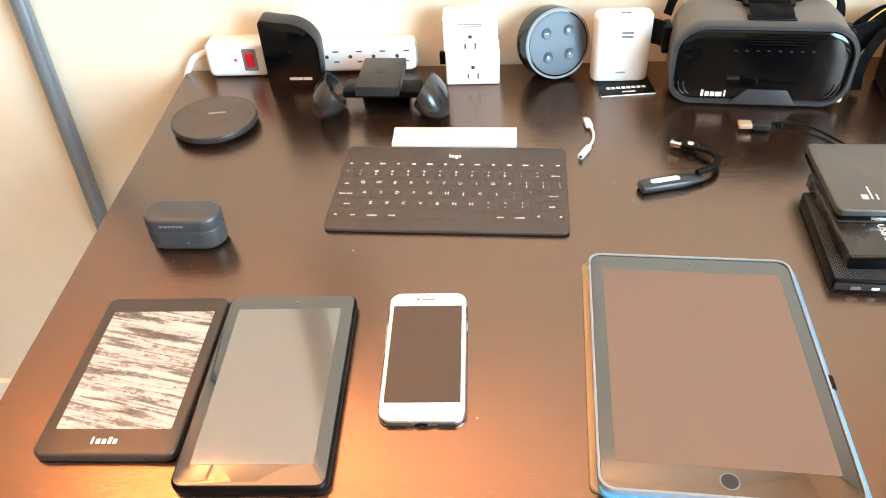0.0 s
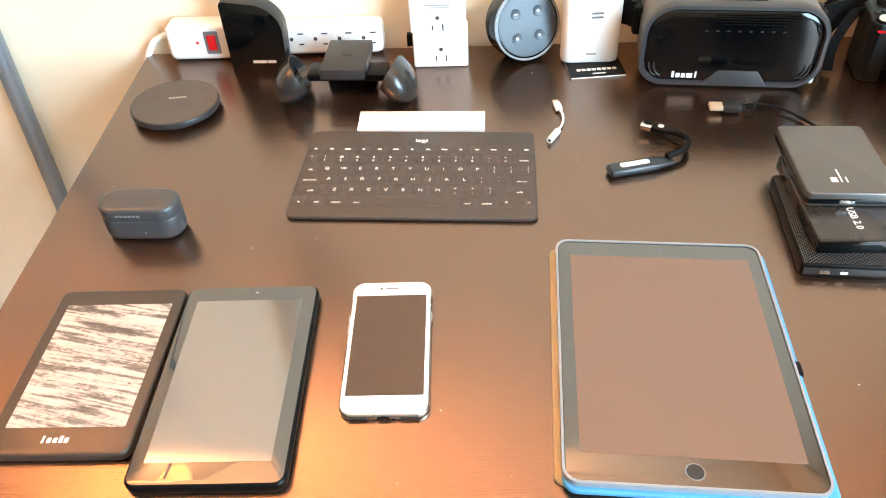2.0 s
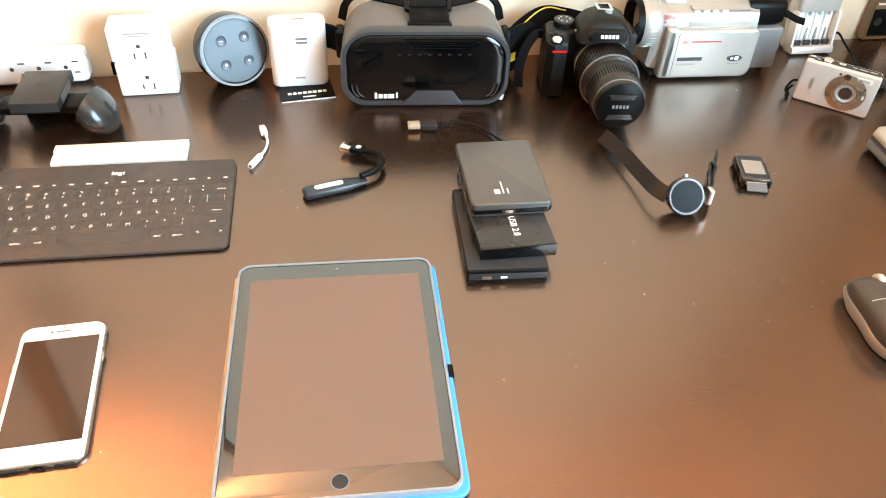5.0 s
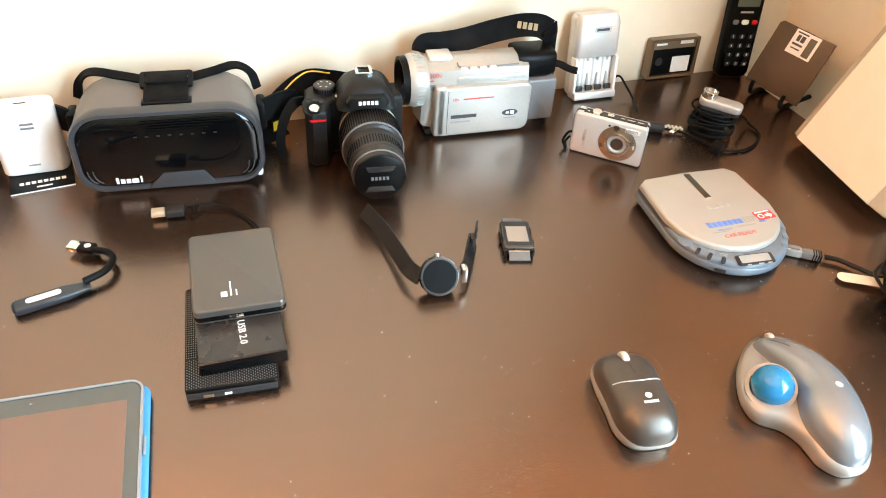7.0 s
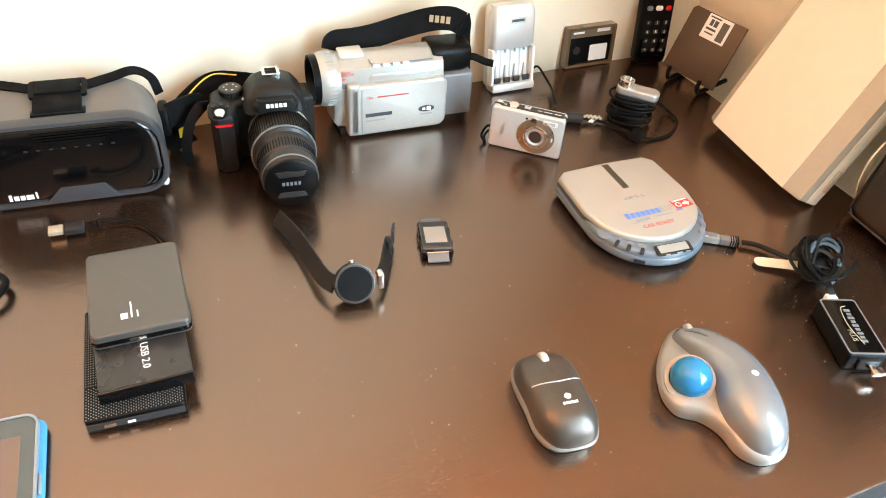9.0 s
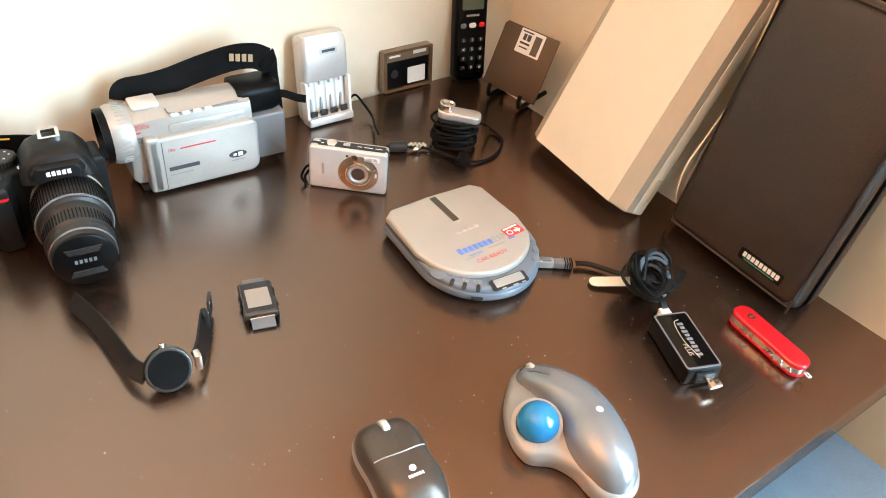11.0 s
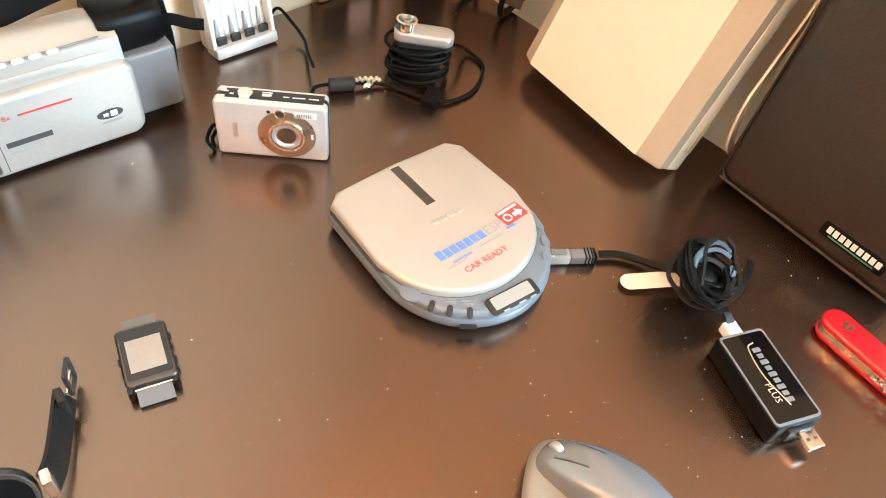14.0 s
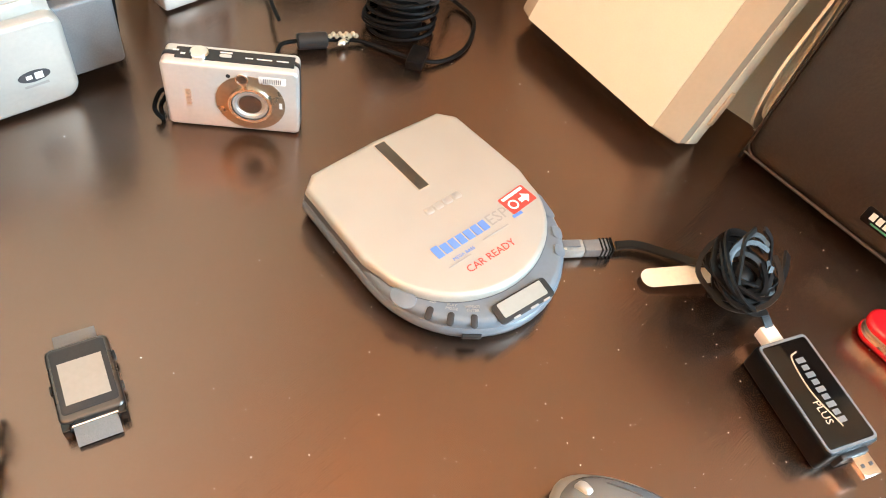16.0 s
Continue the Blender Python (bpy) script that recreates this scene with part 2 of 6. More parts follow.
# back wall behind the desk, right wall beside it, the rest of the room closed
solo("wall_back", box(7.4, 0.12, 2.72, at=(-1.97, 0.074, FLOOR_Z)), M_WALL, "cream painted plaster wall behind the desk", "wall", pose(0, 0, 0, 0, 0, SKEW), kind="structure")
WIN = (-2.55, -1.01, 0.02, 1.30)  # window in the right wall: from and to along y, sill and head
wr = box(0.12, 0.12 - WIN[1], 2.72, at=(1.69, (0.12 + WIN[1]) / 2, FLOOR_Z))
box(0.12, WIN[0] + 5.62, 2.72, at=(1.69, (WIN[0] - 5.62) / 2, FLOOR_Z), bm=wr)
box(0.12, WIN[1] - WIN[0], WIN[2] - FLOOR_Z, at=(1.69, (WIN[0] + WIN[1]) / 2, FLOOR_Z), bm=wr)
box(0.12, WIN[1] - WIN[0], 1.98 - WIN[3], at=(1.69, (WIN[0] + WIN[1]) / 2, WIN[3]), bm=wr)
solo("wall_right", wr, M_WALL, "cream painted plaster wall with the window beside the desk", "wall", kind="structure")
solo("wall_left", box(0.12, 5.9, 2.72, at=(-5.55, -2.66, FLOOR_Z)), M_WALL, "cream painted plaster wall of the room", "wall", kind="structure")
solo("wall_front", box(7.4, 0.12, 2.72, at=(-1.95, -5.56, FLOOR_Z)), M_WALL, "cream painted plaster wall of the room", "wall", kind="structure")
solo("ceiling", box(7.4, 6.0, 0.1, at=(-1.95, -2.66, 1.96)), M_CEIL, "plain white ceiling of the room", "ceiling", kind="structure")
solo("floor", box(7.4, 6.0, 0.1, at=(-1.95, -2.66, FLOOR_Z - 0.1)), M_FLOOR, "brown carpet floor under the desk", "floor", kind="structure")
solo("baseboard", box(7.0, 0.014, 0.09, at=(-1.92, 0.007, FLOOR_Z), bevel=0.004), M_TRIM, "white painted baseboard along the wall", "baseboard", pose(0, 0, 0, 0, 0, SKEW), kind="structure")
solo("baseboard", box(0.014, 5.4, 0.09, at=(1.623, -2.78, FLOOR_Z), bevel=0.004), M_TRIM, "white painted baseboard along the wall", "baseboard", kind="structure")

solo("wall_strip", box(0.036, 0.020, 0.50, at=(0.105, 0.0, 0.34), bevel=0.004), mat("dark_brown_wood", (0.045, 0.022, 0.011), 0.35, vary=0.2, bump=0.2, scale=200), "narrow dark brown wooden strip fixed upright on the wall", "wall strip", pose(0, 0, 0, 0, 0, SKEW))

# ---- desk ----
desk = thing("desk", "dark brown wood veneer desk standing against the wall", "desk", pose(0, 0, 0))
TOP = [(1.555, -0.042), (0.0, 0.004), (0.0, -0.69), (1.555, -0.752)]
part("desktop", slab(TOP, -0.036, 0.0, 0.0025, 3), M_DESK, desk)
for lx, ly in ((0.05, -0.05), (0.05, -0.63), (1.49, -0.10), (1.49, -0.69)):
    part("leg", box(0.05, 0.05, -FLOOR_Z - 0.036, at=(lx, ly, FLOOR_Z), bevel=0.003), M_DESK, desk)
# the tray's blue-grey is window daylight put into the base colour
part("pull_out_tray", slab([(1.505, -0.60), (0.75, -0.58), (0.75, -0.98), (1.505, -1.01)], -0.118, -0.098, 0.0025, 3), mat("tray_with_painted_daylight", (0.11, 0.15, 0.18), 0.42, vary=0.1, bump=0.2, scale=400, spec=0.3), desk, "dull keyboard tray pulled out, blue daylight painted into its colour")

# ---- shared surfaces ----
M_BLACK = mat("black_matte_plastic", (0.003, 0.0028, 0.0028), 0.36, bump=0.15, scale=900, spec=0.12)
M_BLACK_GLOSS = mat("black_gloss_plastic", (0.002, 0.002, 0.0022), 0.1, vary=0.05, coat=0.12, spec=0.4)
M_GLASS_BLACK = mat("black_screen_glass", (0.012, 0.011, 0.011), 0.05, vary=0.02, spec=1.0, ior=1.7)
# switched-off screen: the warm room's reflection is put into the brown base
M_SCREEN_SHEEN = mat("matte_screen_with_brown_sheen", (0.120, 0.064, 0.044), 0.28, vary=0.0, spec=0.8, ior=1.55)
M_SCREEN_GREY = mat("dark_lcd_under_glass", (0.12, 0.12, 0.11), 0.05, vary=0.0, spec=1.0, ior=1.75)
M_DGREY = mat("dark_grey_plastic", (0.026, 0.0245, 0.0245), 0.36, bump=0.15, scale=900, spec=0.25)
M_GREY = mat("grey_plastic", (0.16, 0.16, 0.165), 0.4, bump=0.1, scale=900)
M_WHITE = mat("white_plastic", (0.80, 0.79, 0.76), 0.32, vary=0.02)
M_IVORY = mat("aged_beige_plastic", (0.74, 0.66, 0.53), 0.45, vary=0.03, bump=0.1, scale=700)
M_BEIGE = mat("darker_beige_plastic", (0.46, 0.37, 0.27), 0.45, vary=0.03)
M_SILVER = mat("silver_paint", (0.50, 0.49, 0.47), 0.34, metal=0.55, vary=0.05)
M_SILVER_L = mat("light_silver_paint", (0.62, 0.60, 0.57), 0.32, metal=0.35, vary=0.04)
M_ALU = mat("brushed_aluminium", (0.62, 0.61, 0.60), 0.28, metal=1.0, vary=0.06)
M_CHROME = mat("chrome", (0.75, 0.74, 0.72), 0.12, metal=1.0, vary=0.04)
M_GOLDPLATE = mat("pale_brass_plate", (0.66, 0.56, 0.42), 0.35, metal=0.5)
M_RUBBER = mat("black_rubber", (0.0035, 0.0033, 0.0033), 0.5, bump=0.3, scale=700, spec=0.12)
M_NYLON = mat("black_woven_nylon", (0.004, 0.0037, 0.0037), 0.75, bump=0.9, scale=1400, vary=0.3, spec=0.1)
M_LETTER = mat("white_print", (0.78, 0.76, 0.72), 0.5, vary=0.03)
M_LETTER_DIM = mat("grey_print", (0.32, 0.30, 0.28), 0.5, vary=0.03)
M_DARKPRINT = mat("dark_print", (0.05, 0.05, 0.055), 0.5, vary=0.03)
M_RED = mat("red_gloss_plastic", (0.62, 0.012, 0.018), 0.18, vary=0.05, coat=0.4)
M_REDPRINT = mat("red_print", (0.62, 0.05, 0.035), 0.45, vary=0.04)
M_BLUEPRINT = mat("blue_print", (0.09, 0.22, 0.58), 0.45, vary=0.04)
M_CASE_BLUE = mat("blue_case_fabric", (0.02, 0.24, 0.48), 0.55, bump=0.5, scale=1200, vary=0.15)
M_CASE_RIM = mat("pale_blue_rim", (0.22, 0.235, 0.25), 0.32, vary=0.05)
M_TAN = mat("tan_microfibre", (0.40, 0.30, 0.18), 0.8, bump=0.4, scale=1000)
M_BALL = mat("blue_ball_resin", (0.001, 0.17, 0.36), 0.08, vary=0.04, coat=0.1)
M_BRUSHED_DARK = mat("dark_rubberised_plastic", (0.022, 0.018, 0.016), 0.28, bump=0.1, scale=1200)


def up(z, x=0.0, y=0.0, rz=0.0):
    return pose(x, y, z, 0, 0, rz)


def on_front(x, z, y=0.0, rz=0.0):
    """A mark on a face that looks towards -y: its x runs right, its y runs up."""
    return pose(x, y, z, 90, 0, 0) @ pose(0, 0, 0, 0, 0, rz)


def disc(r, n=24, sx=1.0, sy=1.0):
    return [(sx * r * math.cos(2 * math.pi * i / n), sy * r * math.sin(2 * math.pi * i / n)) for i in range(n)]


def ring(r0, r1, z0, z1, n=32, m=None):
    """A flat ring."""
    return loft([[(r * math.cos(2 * math.pi * i / n), r * math.sin(2 * math.pi * i / n), z) for i in range(n)]
                 for r, z in ((r0, z0), (r1, z0), (r1, z1), (r0, z1), (r0, z0))], caps=False, m=m)


def frame_strip(outer, inner, z0, z1):
    """A frame between two outlines with the same count of points."""
    return loft([[(x, y, z) for x, y in pts] for pts, z in ((inner, z0), (outer, z0), (outer, z1), (inner, z1), (inner, z0))], caps=False)


# ---- floor lamp beside the desk ----
M_POLE = mat("satin_grey_metal", (0.27, 0.30, 0.33), 0.34, metal=0.6, vary=0.05)


def frosted_bowl():
    """Frosted glass: some of the lamp's light passes through it."""
    m = bpy.data.materials.new("frosted_glass_bowl")
    m.use_nodes = True
    nt = m.node_tree
    nt.nodes.remove(nt.nodes["Principled BSDF"])
    dif, trn, mix = nt.nodes.new("ShaderNodeBsdfDiffuse"), nt.nodes.new("ShaderNodeBsdfTranslucent"), nt.nodes.new("ShaderNodeMixShader")
    dif.inputs[0].default_value = (0.82, 0.78, 0.70, 1)
    trn.inputs[0].default_value = (0.80, 0.68, 0.50, 1)
    mix.inputs[0].default_value = 0.32
    nt.links.new(dif.outputs[0], mix.inputs[1])
    nt.links.new(trn.outputs[0], mix.inputs[2])
    nt.links.new(mix.outputs[0], nt.nodes["Material Output"].inputs[0])
    return m


LAMP_H = 1.50  # from the floor to the underside of the bowl
lamp = thing("floor_lamp", "tall floor lamp with a slim brushed metal pole", "floor lamp", pose(-0.2165, -0.001, FLOOR_Z, 0, 2.0, 0))
part("base", lathe([(0.0001, 0), (0.13, 0), (0.13, 0.014), (0.12, 0.022), (0.014, 0.03), (0.0001, 0.03)], 40, at=(0, -0.110, 0)), M_ALU, lamp)
part("pole", rod(0.0120, LAMP_H + 0.01, at=(0, 0, 0.015), n=24), M_POLE, lamp, "brushed grey metal pole")
# unseen bowl and arm, added to hold the light away from the wall
part("shade", lathe([(0.0001, -0.002), (0.03, 0), (0.10, 0.03), (0.145, 0.08), (0.155, 0.13), (0.150, 0.13), (0.140, 0.08), (0.096, 0.035), (0.028, 0.005), (0.0001, 0.004)], 40, at=(-0.24, -0.330, LAMP_H)), frosted_bowl(), lamp, "frosted glass bowl open at the top")
part("arm", tube([(0, 0, LAMP_H - 0.03), (-0.08, -0.11, LAMP_H - 0.012), (-0.24, -0.330, LAMP_H - 0.004)], 0.009), M_POLE, lamp)
torch = bpy.data.lights.new("lamp_light", "POINT")
torch.energy, torch.color, torch.shadow_soft_size = LAMP_W, (1.0, 0.53, 0.24), 0.03
new("lamp_light", torch).location = (-0.401, -0.331, FLOOR_Z + LAMP_H + 0.085)


# ---- e-reader ----
def scribble_screen():
    """Grey and white streaks of a printed picture on electronic paper."""
    m = bpy.data.materials.new("electronic_paper")
    m.use_nodes = True
    nt = m.node_tree
    b = nt.nodes["Principled BSDF"]
    co = nt.nodes.new("ShaderNodeTexCoord")
    mp = nt.nodes.new("ShaderNodeMapping")
    turn = nt.nodes.new("ShaderNodeMapping")
    turn.inputs["Rotation"].default_value = (0, 0, radians(13))
    mp.inputs["Scale"].default_value = (12, 165, 1)
    nz = nt.nodes.new("ShaderNodeTexNoise")
    nz.inputs["Scale"].default_value, nz.inputs["Detail"].default_value, nz.inputs["Distortion"].default_value = 1.0, 4, 0.9
    mp2 = nt.nodes.new("ShaderNodeMapping")
    mp2.inputs["Scale"].default_value = (120, 260, 1)
    nz2 = nt.nodes.new("ShaderNodeTexNoise")
    nz2.inputs["Scale"].default_value, nz2.inputs["Detail"].default_value, nz2.inputs["Distortion"].default_value = 1.0, 3, 1.2
    add = nt.nodes.new("ShaderNodeMath")
    add.operation = "MULTIPLY_ADD"
    add.inputs[1].default_value = 0.35
    nt.links.new(co.outputs["Object"], turn.inputs[0])
    nt.links.new(turn.outputs[0], mp.inputs[0])
    nt.links.new(turn.outputs[0], mp2.inputs[0])
    nt.links.new(mp.outputs[0], nz.inputs["Vector"])
    nt.links.new(mp2.outputs[0], nz2.inputs["Vector"])
    nt.links.new(nz2.outputs["Fac"], add.inputs[0])
    nt.links.new(nz.outputs["Fac"], add.inputs[2])
    r = nt.nodes.new("ShaderNodeValToRGB")
    e = r.color_ramp.elements
    e[0].position, e[0].color = 0.50, (0.06, 0.055, 0.05, 1)
    e[1].position, e[1].color = 0.80, (0.46, 0.44, 0.41, 1)
    mid = e.new(0.62)
    mid.color = (0.15, 0.143, 0.135, 1)
    top = e.new(0.68)
    top.color = (0.34, 0.325, 0.305, 1)
    nt.links.new(add.outputs[0], r.inputs[0])
    nt.links.new(r.outputs[0], b.inputs["Base Color"])
    b.inputs["Roughness"].default_value = 0.45
    return m


reader = thing("e_reader", "black plastic e-reader showing a grey streaked picture", "e-reader", pose(0.109, -0.5325, 0, 0, 0, -1.2))
# black body: the brown reflected in it is part of the base colour
part("body", slab(rrect(0.108, 0.165, 0.008), 0, 0.0088, 0.0025), mat("black_plastic_with_brown_sheen", (0.036, 0.025, 0.019), 0.36, bump=0.1, scale=1200), reader)
part("screen", slab(rrect(0.0885, 0.1235, 0.001, 2), 0, 0.0004), scribble_screen(), reader, "pale electronic paper screen", up(0.0086, 0.001, 0.0025))
bars("brand_mark", [(-0.009, 0, 0.0016, 0.006), (-0.0045, -0.0008, 0.003, 0.0042), (0.0, -0.0008, 0.003, 0.0042), (0.0042, 0, 0.0026, 0.0058), (0.0082, -0.0008, 0.003, 0.0042)], M_LETTER, reader, up(0.0087, -0.002, -0.0695))

# ---- small tablet ----
tab = thing("small_tablet", "black plastic tablet with a glossy switched-off screen", "tablet", pose(0.2215, -0.548, 0, 0, 0, -0.6))
part("body", slab(rrect(0.112, 0.192, 0.009), 0, 0.0098, 0.0028), M_BLACK, tab)
part("glass", slab(rrect(0.108, 0.188, 0.007), 0, 0.0006, 0.0002, 2), M_GLASS_BLACK, tab, "black front glass", up(0.0096))
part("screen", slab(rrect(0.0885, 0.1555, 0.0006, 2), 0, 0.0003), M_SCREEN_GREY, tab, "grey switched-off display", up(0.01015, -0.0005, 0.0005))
mark("camera_lens", disc(0.0015, 12), M_GREY, tab, up(0.01025, 0.004, 0.087))

# ---- phone ----
phone = thing("smartphone", "white smartphone with a dark screen and home button", "phone", pose(0.3397, -0.5185, 0, 0, 0, -0.8))
part("body", slab(rrect(0.0672, 0.1385, 0.0105, 8), 0, 0.0069, 0.0026), M_ALU, phone, "silver metal back and rim")
part("front_glass", slab(rrect(0.0648, 0.136, 0.0095, 8), 0, 0.0006, 0.0003, 2), M_WHITE, phone, "white front glass", up(0.0065))
# brown base stands in for part of what the dark glass reflects
part("screen", slab(rrect(0.0586, 0.1042, 0.0006, 2), 0, 0.0002), mat("dark_glass_with_brown_reflection", (0.060, 0.030, 0.017), 0.06, vary=0.0, spec=0.6, ior=1.5), phone, "switched-off screen", up(0.0071, 0, 0.0002))
hb = part("home_button", slab(disc(0.0056, 24), 0, 0.0002), M_WHITE, phone, "", up(0.0071, 0, -0.0598))
part("ring", ring(0.0050, 0.0058, 0, 0.0003), M_SILVER, hb)
mark("earpiece", rrect(0.011, 0.0014, 0.0006, 3), M_GREY, phone, up(0.0071, 0, 0.0605))
mark("sensor", disc(0.001, 10), M_DGREY, phone, up(0.0071, -0.009, 0.0605))
mark("sensor", disc(0.0007, 10), M_DGREY, phone, up(0.0071, 0, 0.065))
part("charging_port", box(0.009, 0.001, 0.0022, at=(0, -0.0692, 0.0022)), M_BLACK, phone)
for bx in (-1, 1):
    part("speaker_holes", slab([(bx * 0.019 + x, y) for x, y in rrect(0.014, 0.0016, 0.0007, 3)], 0, 0.0008), M_DGREY, phone, "", pose(0, -0.0690, 0.0032, 90, 0, 0))
for bz in (0.030, 0.018):
    part("side_button", box(0.001, 0.009, 0.0024, at=(-0.0338, bz, 0.0022), bevel=0.0004), M_ALU, phone)
part("side_button", box(0.001, 0.009, 0.0024, at=(0.0338, 0.030, 0.0022), bevel=0.0004), M_ALU, phone)

# ---- large tablet in its case ----
pad = thing("large_tablet", "large tablet, warm reflection painted on its screen, in an open blue folio case", "tablet", pose(0.5588, -0.5372, 0, 0, 0, -5.6))
part("cover_flap", slab(rrect(0.170, 0.236, 0.006), 0.0, 0.0034, 0.001), M_TAN, pad, "tan lining of the folded cover", up(0, -0.0065, 0.001))
part("case_back", slab(rrect(0.178, 0.244, 0.010), 0.0036, 0.0082, 0.0018), M_CASE_BLUE, pad, "blue textured folio back", up(0, 0.0025, -0.003))
part("case_rim", frame_strip(rrect(0.1738, 0.2428, 0.0115), rrect(0.170, 0.239, 0.010), 0.0076, 0.0134), M_CASE_RIM, pad, "pale blue plastic rim")
part("glass", slab(rrect(0.1696, 0.2386, 0.0098), 0.008, 0.0128, 0.0004, 2), M_GLASS_BLACK, pad, "dark front glass with a wide bezel")
part("screen", slab(rrect(0.1490, 0.1985, 0.0006, 2), 0, 0.0003), M_SCREEN_SHEEN, pad, "switched-off matte screen, its warm reflection painted brown", up(0.0128, 0, 0.0015))
hb = part("home_button", slab(disc(0.0062, 24), 0, 0.0003), M_DGREY, pad, "", up(0.0128, 0, -0.1085))
part("ring", ring(0.0058, 0.0066, 0, 0.0004), M_GREY, hb)
mark("camera_lens", disc(0.0012, 10), M_GREY, pad, up(0.0128, 0.001, 0.1115))
part("clasp", box(0.005, 0.014, 0.007, at=(0.0905, -0.012, 0.002), bevel=0.0015), M_BLACK, pad, "small black elastic clasp")
part("buttons", box(0.002, 0.018, 0.004, at=(0.0884, 0.055, 0.006), bevel=0.0008), M_CASE_RIM, pad)
stitch = None
for i in range(38):
    stitch = box(0.0026, 0.0007, 0.0006, at=(-0.078 + i * 0.0042, -0.1243, 0.0056), bm=stitch)
part("stitching", stitch, M_CASE_RIM, pad)


# ---- keyboard ----
board = thing("keyboard", "slim dark grey fabric-covered tablet keyboard", "keyboard", pose(0.3580, -0.2862, 0, 0, 0, -4.2))
M_KB = mat("charcoal_coated_fabric", (0.046, 0.034, 0.028), 0.46, bump=0.5, scale=1500, vary=0.12)
part("base", slab(rrect(0.242, 0.148, 0.008), 0, 0.0046, 0.0016), M_KB, board)
key_small = finish(slab(rrect(0.0146, 0.0142, 0.0018, 3), 0, 0.0004, 0.0003, 2), "key", M_KB)
key_meshes = {1.0: key_small}


def key(x, y, w, text="", upper="", small=False, dx=0.0):
    wide = round(w, 2)
    if wide not in key_meshes:
        key_meshes[wide] = finish(slab(rrect(0.0146 * w, 0.0142, 0.0018, 3), 0, 0.0004, 0.0003, 2), "key", M_KB)
    k = again("key", key_meshes[wide], board, up(0.0045, x, y))
    if text and upper:
        words(upper, 0.0047, M_LETTER, k, up(0.0004, dx, 0.0030), "legend")
        words(text, 0.0047, M_LETTER, k, up(0.0004, dx, -0.0032), "legend")
    elif text:
        words(text, 0.0038 if small else 0.0062, M_LETTER, k, up(0.0004, dx, -0.0022 if small else 0), "legend")


PITCH = 0.01715
for i in range(14):
    x = -0.1112 + i * PITCH
    k = again("key", key_small, board, up(0.0045, x, 0.0385))
    mark("legend", rrect(0.003 + 0.0016 * (i % 3), 0.0018, 0.0005, 2), M_LETTER, k, up(0.0004))
for i, (a, b) in enumerate(zip("1234567890-=", "!@#$%^&*()_+")):
    key(-0.0985 + i * PITCH, 0.0213, 1.0, a, b)
key(-0.1128, 0.0213, 0.72, "`", "~")
key(0.1090, 0.0213, 1.16, "delete", small=True)
for i, a in enumerate("QWERTYUIOP"):
    key(-0.0928 + i * PITCH, 0.0036, 1.0, a)
for i, (a, b) in enumerate((("[", "{"), ("]", "}"), ("\\", "|"))):
    key(-0.0928 + (10 + i) * PITCH, 0.0036, 1.0, a, b)
key(-0.1098, 0.0036, 1.0, "tab", small=True)
for i, a in enumerate("ASDFGHJKL"):
    key(-0.0882 + i * PITCH, -0.0142, 1.0, a)
for i, (a, b) in enumerate(((";", ":"), ("'", '"'))):
    key(-0.0882 + (9 + i) * PITCH, -0.0142, 1.0, a, b)
key(-0.1076, -0.0142, 1.25, "caps lock", small=True)
key(0.1065, -0.0142, 1.4, "return", small=True)
for i, a in enumerate("ZXCVBNM"):
    key(-0.0792 + i * PITCH, -0.0320, 1.0, a)
for i, (a, b) in enumerate(((",", "<"), (".", ">"), ("/", "?"))):
    key(-0.0792 + (7 + i) * PITCH, -0.0320, 1.0, a, b)
key(-0.1032, -0.0320, 1.75, "shift", small=True)
key(0.1042, -0.0320, 1.7, "shift", small=True)
for x, w, t in ((-0.1112, 1.0, "fn"), (-0.0940, 1.0, "ctrl"), (-0.0745, 1.2, "option"), (-0.0545, 1.0, "cmd"), (-0.0005, 5.2, ""), (0.0535, 1.0, "cmd"), (0.0725, 1.2, "option"), (0.0910, 0.9, "<"), (0.1010, 0.2, ""), (0.1128, 0.72, ">")):
    if w != 0.2:
        key(x, -0.0502, w, t, small=len(t) > 1)
bars("brand_mark", [(-0.006, 0.0008, 0.0014, 0.006), (-0.0028, 0, 0.0036, 0.0042), (0.0016, -0.001, 0.0036, 0.006), (0.0052, 0.0004, 0.0013, 0.005)], M_LETTER, board, up(0.0047, 0.001, 0.0545))

# white stand for a phone behind the keyboard
stand = thing("phone_stand", "white plastic bar-shaped phone stand with a groove", "phone stand", pose(0.362, -0.1905, 0, 0, 0, -3.5))
prof = [(-0.0165, 0.0), (0.0165, 0.0), (0.0165, 0.0085), (0.0150, 0.0100), (0.0035, 0.0100), (0.0025, 0.0062), (-0.0015, 0.0056), (-0.0030, 0.0072), (-0.0150, 0.0062), (-0.0165, 0.0048)]
part("bar", loft([[(x, y, z) for y, z in [(a, 0.72 * c) for a, c in prof]] for x in (-0.070, -0.0692, 0.0692, 0.070)]), M_WHITE, stand)


# ---- charging pad ----
qi = thing("charging_pad", "round black wireless charging pad on the desk", "charging pad", pose(0.0745, -0.1400, 0, 0, 0, 4))
part("body", lathe([(0.0001, 0.0), (0.044, 0.0), (0.0505, 0.004), (0.0512, 0.0085), (0.0500, 0.0108), (0.0001, 0.0108)], 72), M_DGREY, qi)
